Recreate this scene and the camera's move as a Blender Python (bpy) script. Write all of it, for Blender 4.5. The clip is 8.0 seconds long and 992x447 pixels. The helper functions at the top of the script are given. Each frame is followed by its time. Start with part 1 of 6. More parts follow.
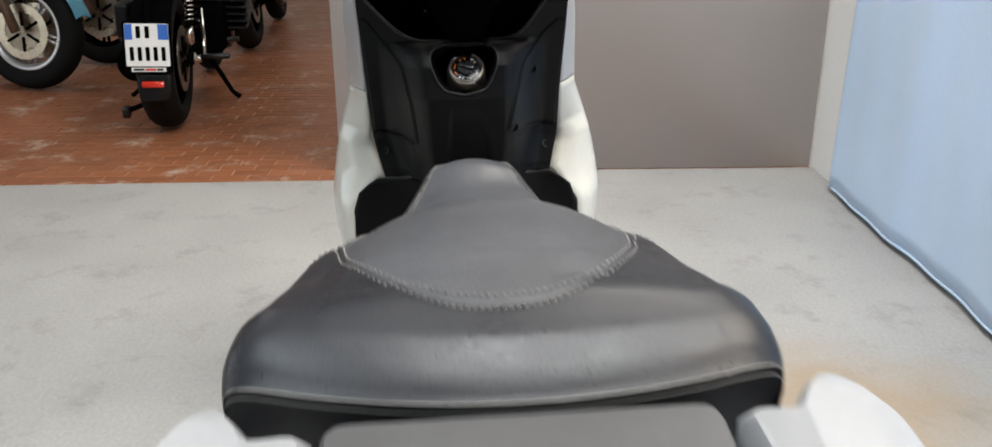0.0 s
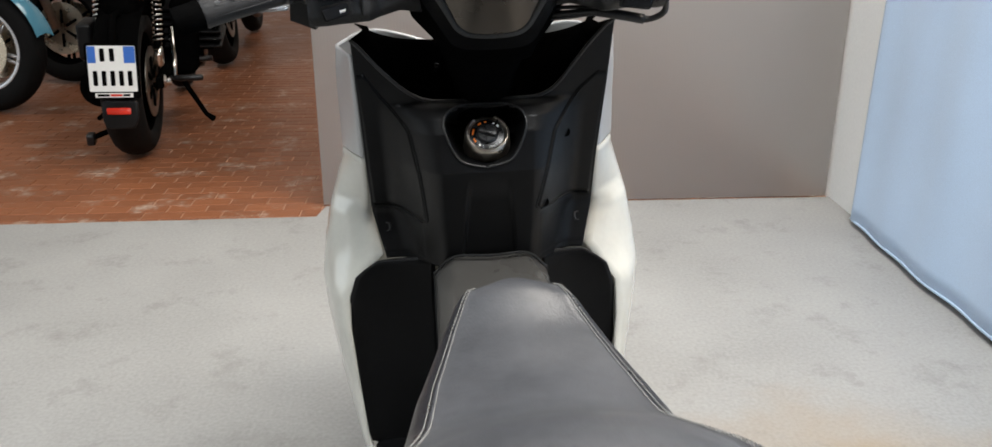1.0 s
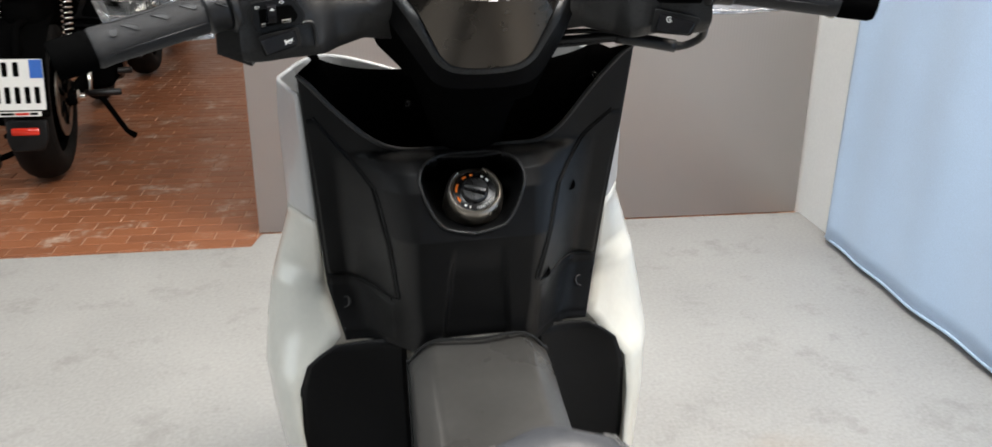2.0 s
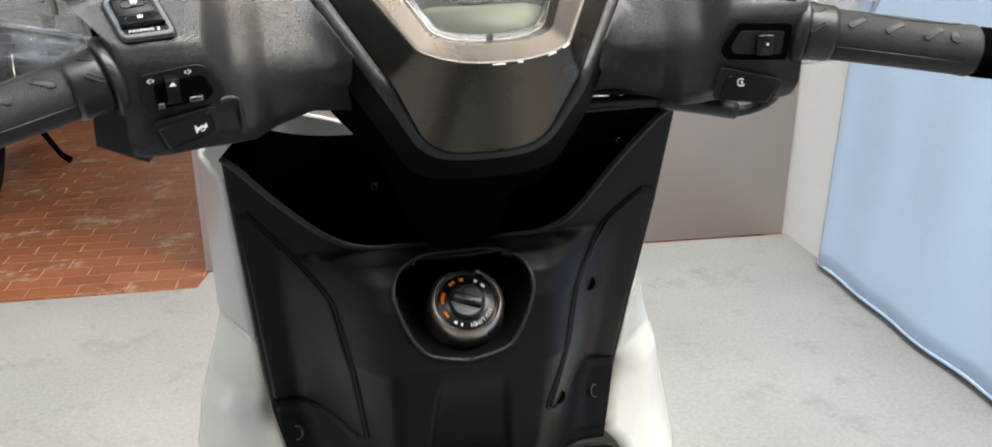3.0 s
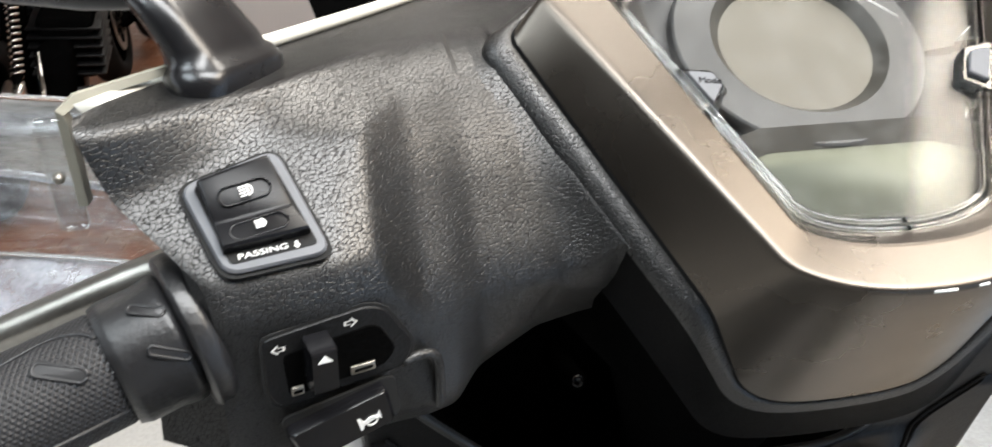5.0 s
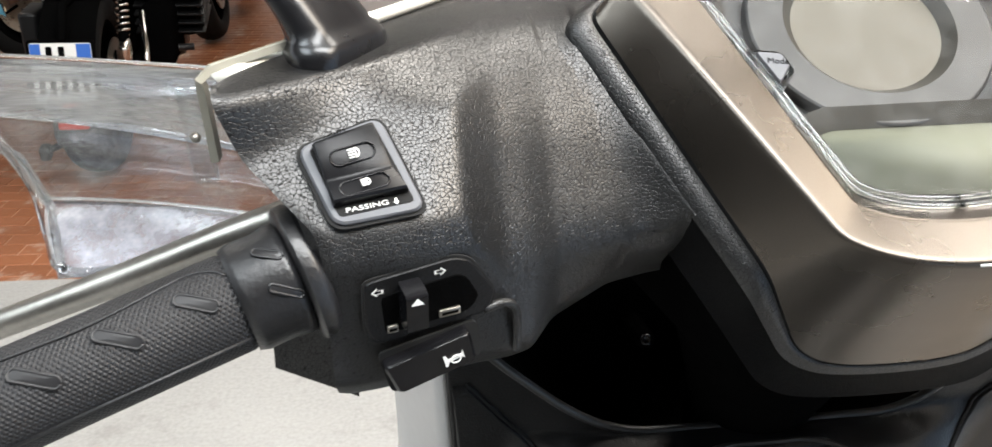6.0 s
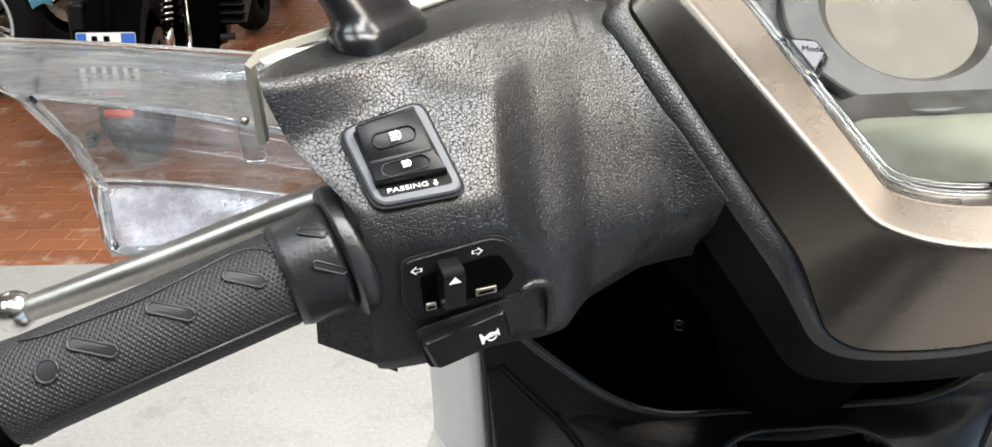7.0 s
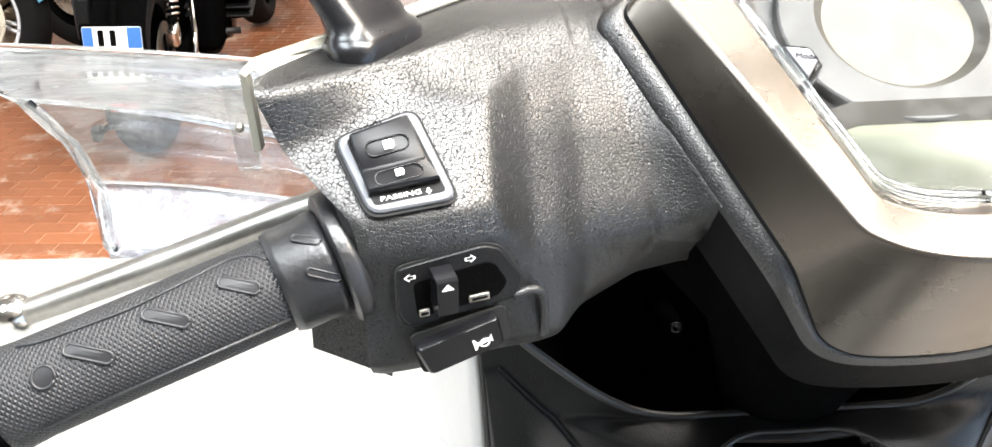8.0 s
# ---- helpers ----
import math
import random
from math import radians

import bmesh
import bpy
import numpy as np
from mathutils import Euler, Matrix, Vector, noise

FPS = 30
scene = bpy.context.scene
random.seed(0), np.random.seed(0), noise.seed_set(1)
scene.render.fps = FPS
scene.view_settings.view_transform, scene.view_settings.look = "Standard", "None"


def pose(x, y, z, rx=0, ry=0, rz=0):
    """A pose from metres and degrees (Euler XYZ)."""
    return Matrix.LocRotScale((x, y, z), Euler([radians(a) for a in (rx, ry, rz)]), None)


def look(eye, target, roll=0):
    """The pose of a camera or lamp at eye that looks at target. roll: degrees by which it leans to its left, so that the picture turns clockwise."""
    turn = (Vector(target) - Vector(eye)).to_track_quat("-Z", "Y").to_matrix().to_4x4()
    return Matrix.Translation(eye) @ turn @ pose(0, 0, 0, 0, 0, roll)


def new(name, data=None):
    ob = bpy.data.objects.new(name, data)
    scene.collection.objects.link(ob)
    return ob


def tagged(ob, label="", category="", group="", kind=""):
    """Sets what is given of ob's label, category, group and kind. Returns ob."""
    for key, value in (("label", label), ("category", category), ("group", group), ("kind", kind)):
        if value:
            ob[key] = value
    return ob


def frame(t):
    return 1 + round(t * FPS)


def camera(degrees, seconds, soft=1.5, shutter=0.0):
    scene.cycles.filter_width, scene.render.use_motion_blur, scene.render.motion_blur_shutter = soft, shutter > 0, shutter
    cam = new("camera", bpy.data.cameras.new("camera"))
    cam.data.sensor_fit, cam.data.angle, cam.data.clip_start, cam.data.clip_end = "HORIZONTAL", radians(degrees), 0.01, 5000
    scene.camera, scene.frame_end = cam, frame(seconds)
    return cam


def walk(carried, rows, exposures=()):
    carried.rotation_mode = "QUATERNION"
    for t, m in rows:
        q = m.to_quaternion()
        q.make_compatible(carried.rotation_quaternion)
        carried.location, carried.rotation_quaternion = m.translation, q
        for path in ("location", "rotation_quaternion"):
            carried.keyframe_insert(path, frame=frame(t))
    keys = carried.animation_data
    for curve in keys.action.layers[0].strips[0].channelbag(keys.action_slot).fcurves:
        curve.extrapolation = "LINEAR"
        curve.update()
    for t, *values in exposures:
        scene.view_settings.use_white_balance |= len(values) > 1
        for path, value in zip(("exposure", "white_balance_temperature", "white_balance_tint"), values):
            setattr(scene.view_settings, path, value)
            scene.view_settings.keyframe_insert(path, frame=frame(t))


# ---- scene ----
cam = camera(57.7, 8.0, shutter=0.5)
PATH = [
    (0, (0.0172, -0.0380, 1.0728), (0.0348, 0.8965, 0.7174), -0.20),
    (0.5, (-0.0228, 0.1453, 1.0861), (0.0069, 1.0803, 0.7330), -0.28),
    (1, (-0.0423, 0.2474, 1.1008), (-0.0008, 1.1821, 0.7477), -0.22),
    (2.5, (-0.0961, 0.6550, 1.0872), (0.0478, 1.5799, 0.7353), 0.13),
    (3, (-0.0857, 0.7633, 1.0963), (0.0708, 1.6864, 0.7449), -0.10),
    (3.5, (-0.0889, 0.8168, 1.1085), (0.0731, 1.7395, 0.7586), -0.43),
    (4, (-0.0927, 0.9017, 1.1343), (0.0699, 1.8250, 0.7863), -0.70),
    (4.5, (-0.1399, 1.0253, 1.1211), (0.0283, 1.9522, 0.7855), -0.91),
    (5, (-0.1614, 1.0573, 1.1166), (-0.0322, 1.9769, 0.7457), -0.12),
    (6.5, (-0.1635, 1.0192, 1.1318), (-0.1528, 1.9309, 0.7212), -0.80),
    (7, (-0.1637, 1.0199, 1.1287), (-0.1657, 1.9292, 0.7127), -0.80),
    (7.5, (-0.1632, 1.0207, 1.1299), (-0.1693, 1.9280, 0.7094), -0.79),
    (8, (-0.1595, 1.0200, 1.1336), (-0.1680, 1.9263, 0.7110), -0.82),
]
EXPOSURE = [(0.0, -0.45), (0.5, -0.49), (1.2, -0.39), (2.5, -0.25), (3.5, -0.13), (4.5, 0.05), (5.0, 0.02), (6.5, 0.12), (7.0, 0.18), (7.12, 0.68), (7.3, 0.98), (7.5, 1.17), (8.0, 1.22)]
walk(cam, [(t, look(eye, target, roll)) for t, eye, target, roll in PATH], EXPOSURE)

# ---------------------------------------------------------------- world, light
world = bpy.data.worlds.new("world")
scene.world = world
world.use_nodes = True
sky = world.node_tree.nodes.new("ShaderNodeTexSky")
sky.sky_type, sky.sun_disc = "NISHITA", False
sky.sun_elevation, sky.sun_rotation = radians(40), radians(200)
world.node_tree.links.new(sky.outputs[0], world.node_tree.nodes["Background"].inputs[0])
world.node_tree.nodes["Background"].inputs[1].default_value = 0.08


def area(name, m, sx, sy, power, color):
    lamp = bpy.data.lights.new(name, "AREA")
    lamp.shape, lamp.size, lamp.size_y, lamp.energy, lamp.color = "RECTANGLE", sx, sy, power, color
    ob = new(name, lamp)
    ob.matrix_basis = m
    return ob


CEIL = 3.5
# daylight in the wide shop window of the west wall
area("window_daylight", look((-8.08, 2.3, 1.95), (0.0, 2.3, 1.2)), 7.0, 2.7, 110, (0.90, 0.95, 1.0))


# ---------------------------------------------------------------- materials
def material(name):
    m = bpy.data.materials.new(name)
    m.use_nodes = True
    return m, m.node_tree.nodes, m.node_tree.links, m.node_tree.nodes["Principled BSDF"]


def node(nodes, kind, **values):
    n = nodes.new(kind)
    for key, value in values.items():
        n.inputs[key].default_value = value
    return n


def surface(name, color, rough=0.5, metal=0.0, vary=0.15, scale=8.0, fine=120.0, bump=0.0, bump_scale=300.0,
            coat=0.0, spec=0.5, rough_vary=0.08, per_object=0.0):
    """Two scales of variation in colour, one in gloss, a fine relief."""
    m, nodes, links, bsdf = material(name)
    co = nodes.new("ShaderNodeTexCoord")
    n1, n2 = node(nodes, "ShaderNodeTexNoise", Scale=scale, Detail=5.0), node(nodes, "ShaderNodeTexNoise", Scale=fine, Detail=3.0)
    links.new(co.outputs["Object"], n1.inputs["Vector"])
    links.new(co.outputs["Object"], n2.inputs["Vector"])
    add = nodes.new("ShaderNodeMath")
    add.operation = "ADD"
    links.new(n1.outputs["Fac"], add.inputs[0])
    links.new(n2.outputs["Fac"], add.inputs[1])
    last = add.outputs[0]
    if per_object:
        info, mul, plus = nodes.new("ShaderNodeObjectInfo"), nodes.new("ShaderNodeMath"), nodes.new("ShaderNodeMath")
        mul.operation, plus.operation = "MULTIPLY", "ADD"
        mul.inputs[1].default_value = per_object
        links.new(info.outputs["Random"], mul.inputs[0])
        links.new(mul.outputs[0], plus.inputs[0])
        links.new(last, plus.inputs[1])
        last = plus.outputs[0]
    span = node(nodes, "ShaderNodeMapRange")
    span.inputs["From Min"].default_value, span.inputs["From Max"].default_value = 0.6, 1.4 + per_object
    span.inputs["To Min"].default_value, span.inputs["To Max"].default_value = 1 - vary, 1 + vary
    links.new(last, span.inputs["Value"])
    tint = nodes.new("ShaderNodeVectorMath")
    tint.operation = "SCALE"
    tint.inputs[0].default_value = color
    links.new(span.outputs[0], tint.inputs["Scale"])
    links.new(tint.outputs[0], bsdf.inputs["Base Color"])
    r = node(nodes, "ShaderNodeMapRange")
    r.inputs["From Min"].default_value, r.inputs["From Max"].default_value = 0.3, 0.7
    r.inputs["To Min"].default_value, r.inputs["To Max"].default_value = max(0.02, rough - rough_vary), rough + rough_vary
    links.new(n1.outputs["Fac"], r.inputs["Value"])
    links.new(r.outputs[0], bsdf.inputs["Roughness"])
    bsdf.inputs["Metallic"].default_value = metal
    bsdf.inputs["Coat Weight"].default_value = coat
    bsdf.inputs["Specular IOR Level"].default_value = spec
    if bump:
        n3 = node(nodes, "ShaderNodeTexNoise", Scale=bump_scale, Detail=4.0)
        links.new(co.outputs["Object"], n3.inputs["Vector"])
        b = node(nodes, "ShaderNodeBump", Strength=bump, Distance=0.001)
        links.new(n3.outputs["Fac"], b.inputs["Height"])
        links.new(b.outputs[0], bsdf.inputs["Normal"])
    return m


def grained(name, color, rough, cell, strength, spec=0.55):
    """Moulded plastic or vinyl with a leather grain."""
    m = surface(name, color, rough, vary=0.12, scale=20.0, spec=spec)
    nodes, links = m.node_tree.nodes, m.node_tree.links
    bsdf = nodes["Principled BSDF"]
    co = nodes.new("ShaderNodeTexCoord")
    wob = node(nodes, "ShaderNodeTexNoise", Scale=0.6 / cell, Detail=2.0)
    mix = nodes.new("ShaderNodeVectorMath")
    mix.operation = "MULTIPLY_ADD"
    mix.inputs[1].default_value = (cell * 0.8,) * 3
    links.new(co.outputs["Object"], wob.inputs["Vector"])
    links.new(wob.outputs["Color"], mix.inputs[0])
    links.new(co.outputs["Object"], mix.inputs[2])
    v = nodes.new("ShaderNodeTexVoronoi")
    v.feature = "DISTANCE_TO_EDGE"
    v.inputs["Scale"].default_value = 1 / cell
    links.new(mix.outputs[0], v.inputs["Vector"])
    ramp = node(nodes, "ShaderNodeMapRange")
    ramp.interpolation_type = "SMOOTHSTEP"
    ramp.inputs["From Min"].default_value, ramp.inputs["From Max"].default_value = 0.0, 0.085
    links.new(v.outputs["Distance"], ramp.inputs["Value"])
    # the creases between the cells reflect less: their occlusion is put into the specular
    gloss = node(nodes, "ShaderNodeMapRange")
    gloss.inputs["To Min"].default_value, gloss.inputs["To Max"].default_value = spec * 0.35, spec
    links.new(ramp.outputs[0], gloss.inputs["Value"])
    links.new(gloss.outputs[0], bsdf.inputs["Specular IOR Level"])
    dome = node(nodes, "ShaderNodeMath")
    dome.operation = "MULTIPLY_ADD"
    dome.inputs[1].default_value = 0.6
    links.new(v.outputs["Distance"], dome.inputs[0])
    links.new(ramp.outputs[0], dome.inputs[2])
    b = node(nodes, "ShaderNodeBump", Strength=strength, Distance=cell * 0.25)
    links.new(dome.outputs[0], b.inputs["Height"])
    links.new(b.outputs[0], bsdf.inputs["Normal"])
    return m


def knurled(name, color):
    """Rubber with a diamond pattern, laid out in the mesh's own map."""
    m = surface(name, color, 0.55, vary=0.15, scale=30.0)
    nodes, links = m.node_tree.nodes, m.node_tree.links
    uv = nodes.new("ShaderNodeTexCoord")
    waves = []
    for sign in (1, -1):
        mp = nodes.new("ShaderNodeMapping")
        mp.inputs["Rotation"].default_value = (0, 0, sign * radians(32))
        links.new(uv.outputs["UV"], mp.inputs["Vector"])
        w = nodes.new("ShaderNodeTexWave")
        w.bands_direction = "Y"
        w.inputs["Scale"].default_value = 0.314 / 0.0014
        links.new(mp.outputs[0], w.inputs["Vector"])
        waves.append(w)
    mn = nodes.new("ShaderNodeMath")
    mn.operation = "MINIMUM"
    for i, w in enumerate(waves):
        links.new(w.outputs["Fac"], mn.inputs[i])
    b = node(nodes, "ShaderNodeBump", Strength=0.7, Distance=0.0006)
    links.new(mn.outputs[0], b.inputs["Height"])
    links.new(b.outputs[0], nodes["Principled BSDF"].inputs["Normal"])
    return m


def clear(name, color, rough, ior=1.49):
    m, nodes, links, bsdf = material(name)
    bsdf.inputs["Base Color"].default_value = (*color, 1)
    bsdf.inputs["Roughness"].default_value = rough
    bsdf.inputs["Transmission Weight"].default_value = 1.0
    bsdf.inputs["IOR"].default_value = ior
    return m


def thin_clear(name, tint, gloss, haze, face=0.045, grain=(60.0, 60.0, 60.0), detail=6.0, veil_color=(0.8, 0.8, 0.8), low=0.45):
    """A thin clear sheet: passes the view straight, mirrors by its Fresnel share, with a noise veil for scuffs, haze
    and painted reflections, streaked along an axis.
    """
    m = bpy.data.materials.new(name)
    m.use_nodes = True
    nodes, links = m.node_tree.nodes, m.node_tree.links
    nodes.remove(nodes["Principled BSDF"])
    out = nodes["Material Output"]
    tr, gl, df = nodes.new("ShaderNodeBsdfTransparent"), nodes.new("ShaderNodeBsdfGlossy"), nodes.new("ShaderNodeBsdfDiffuse")
    tr.inputs["Color"].default_value = (*tint, 1)
    gl.inputs["Roughness"].default_value = gloss
    df.inputs["Color"].default_value = (*veil_color, 1)
    fr, up, share = nodes.new("ShaderNodeLayerWeight"), nodes.new("ShaderNodeMath"), nodes.new("ShaderNodeMath")
    fr.inputs["Blend"].default_value = 0.5
    up.operation, share.operation = "POWER", "MULTIPLY_ADD"
    up.inputs[1].default_value = 5.0
    share.inputs[1].default_value, share.inputs[2].default_value = 0.9, face
    links.new(fr.outputs["Facing"], up.inputs[0])
    links.new(up.outputs[0], share.inputs[0])
    mix, veil = nodes.new("ShaderNodeMixShader"), nodes.new("ShaderNodeMixShader")
    co = nodes.new("ShaderNodeTexCoord")
    n = node(nodes, "ShaderNodeTexNoise", Scale=1.0, Detail=detail, Roughness=0.7)
    stretch = nodes.new("ShaderNodeMapping")
    stretch.inputs["Scale"].default_value = grain
    links.new(co.outputs["Object"], stretch.inputs["Vector"])
    links.new(stretch.outputs[0], n.inputs["Vector"])
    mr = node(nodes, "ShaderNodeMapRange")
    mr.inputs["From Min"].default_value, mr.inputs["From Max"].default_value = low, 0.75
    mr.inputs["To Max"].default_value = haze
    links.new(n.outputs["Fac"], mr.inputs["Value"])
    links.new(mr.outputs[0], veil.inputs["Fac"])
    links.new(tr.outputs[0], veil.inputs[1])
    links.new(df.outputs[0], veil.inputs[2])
    links.new(share.outputs[0], mix.inputs["Fac"])
    links.new(veil.outputs[0], mix.inputs[1])
    links.new(gl.outputs[0], mix.inputs[2])
    links.new(mix.outputs[0], out.inputs["Surface"])
    return m


def floor_mat_material():
    m = surface("grey_floor_covering", (0.325, 0.32, 0.31), 0.62, vary=0.18, scale=2.2, fine=110.0, bump=0.35, bump_scale=160.0, spec=0.35)
    nodes, links = m.node_tree.nodes, m.node_tree.links
    bsdf = nodes["Principled BSDF"]
    base = bsdf.inputs["Base Color"].links[0].from_socket
    co = nodes.new("ShaderNodeTexCoord")
    # brown stain and scattered dark scuffs
    sub = nodes.new("ShaderNodeVectorMath")
    sub.operation = "SUBTRACT"
    sub.inputs[1].default_value = (0.76, 1.62, 0)
    links.new(co.outputs["Object"], sub.inputs[0])
    wob = node(nodes, "ShaderNodeTexNoise", Scale=4.0, Detail=4.0)
    links.new(co.outputs["Object"], wob.inputs["Vector"])
    ln = nodes.new("ShaderNodeVectorMath")
    ln.operation = "LENGTH"
    links.new(sub.outputs[0], ln.inputs[0])
    s = nodes.new("ShaderNodeMath")
    s.operation = "MULTIPLY_ADD"
    s.inputs[1].default_value = 0.5
    links.new(wob.outputs["Fac"], s.inputs[0])
    links.new(ln.outputs["Value"], s.inputs[2])
    mr = node(nodes, "ShaderNodeMapRange")
    mr.inputs["From Min"].default_value, mr.inputs["From Max"].default_value = 0.68, 0.40
    mr.inputs["To Max"].default_value = 0.6
    links.new(s.outputs[0], mr.inputs["Value"])
    mix = nodes.new("ShaderNodeMix")
    mix.data_type = "RGBA"
    mix.inputs["B"].default_value = (0.30, 0.20, 0.10, 1)
    links.new(mr.outputs[0], mix.inputs["Factor"])
    links.new(base, mix.inputs["A"])
    spots = node(nodes, "ShaderNodeTexNoise", Scale=6.0, Detail=9.0, Roughness=0.75)
    links.new(co.outputs["Object"], spots.inputs["Vector"])
    sr = node(nodes, "ShaderNodeMapRange")
    sr.inputs["From Min"].default_value, sr.inputs["From Max"].default_value = 0.54, 0.68
    sr.inputs["To Max"].default_value = 0.40
    links.new(spots.outputs["Fac"], sr.inputs["Value"])
    mix2 = nodes.new("ShaderNodeMix")
    mix2.data_type = "RGBA"
    mix2.inputs["B"].default_value = (0.16, 0.15, 0.14, 1)
    links.new(sr.outputs[0], mix2.inputs["Factor"])
    links.new(mix.outputs["Result"], mix2.inputs["A"])
    links.new(mix2.outputs["Result"], bsdf.inputs["Base Color"])
    return m


def brick_material():
    m = surface("terracotta", (0.25, 0.090, 0.038), 0.42, vary=0.30, scale=2.0, fine=70.0, bump=0.4, bump_scale=220.0, per_object=0.5)
    nodes, links = m.node_tree.nodes, m.node_tree.links
    bsdf = nodes["Principled BSDF"]
    base = bsdf.inputs["Base Color"].links[0].from_socket
    geo = nodes.new("ShaderNodeNewGeometry")
    n = node(nodes, "ShaderNodeTexNoise", Scale=4.5, Detail=10.0, Roughness=0.80)
    links.new(geo.outputs["Position"], n.inputs["Vector"])
    mr = node(nodes, "ShaderNodeMapRange")
    mr.inputs["From Min"].default_value, mr.inputs["From Max"].default_value = 0.545, 0.64
    mr.inputs["To Max"].default_value = 0.7
    links.new(n.outputs["Fac"], mr.inputs["Value"])
    mix = nodes.new("ShaderNodeMix")
    mix.data_type = "RGBA"
    mix.inputs["B"].default_value = (0.50, 0.40, 0.32, 1)
    links.new(mr.outputs[0], mix.inputs["Factor"])
    links.new(base, mix.inputs["A"])
    links.new(mix.outputs["Result"], bsdf.inputs["Base Color"])
    return m


def panel_material():
    """Fluted twin-wall plastic sheet: lets blurred light through."""
    m, nodes, links, bsdf = material("fluted_plastic_sheet")
    bsdf.inputs["Base Color"].default_value = (0.60, 0.58, 0.565, 1)
    bsdf.inputs["Roughness"].default_value = 0.42
    bsdf.inputs["Transmission Weight"].default_value = 0.80
    bsdf.inputs["IOR"].default_value = 1.35
    co = nodes.new("ShaderNodeTexCoord")
    w = nodes.new("ShaderNodeTexWave")
    w.inputs["Scale"].default_value = 0.314 / 0.011
    links.new(co.outputs["Object"], w.inputs["Vector"])
    b = node(nodes, "ShaderNodeBump", Strength=0.12, Distance=0.001)
    links.new(w.outputs["Fac"], b.inputs["Height"])
    links.new(b.outputs[0], bsdf.inputs["Normal"])
    return m


def curtain_material():
    m = surface("blue_curtain_cloth", (0.50, 0.645, 0.85), 0.85, vary=0.10, scale=2.5, fine=300.0, bump=0.3, bump_scale=900.0, spec=0.2)
    m.node_tree.nodes["Principled BSDF"].inputs["Sheen Weight"].default_value = 0.3
    return m


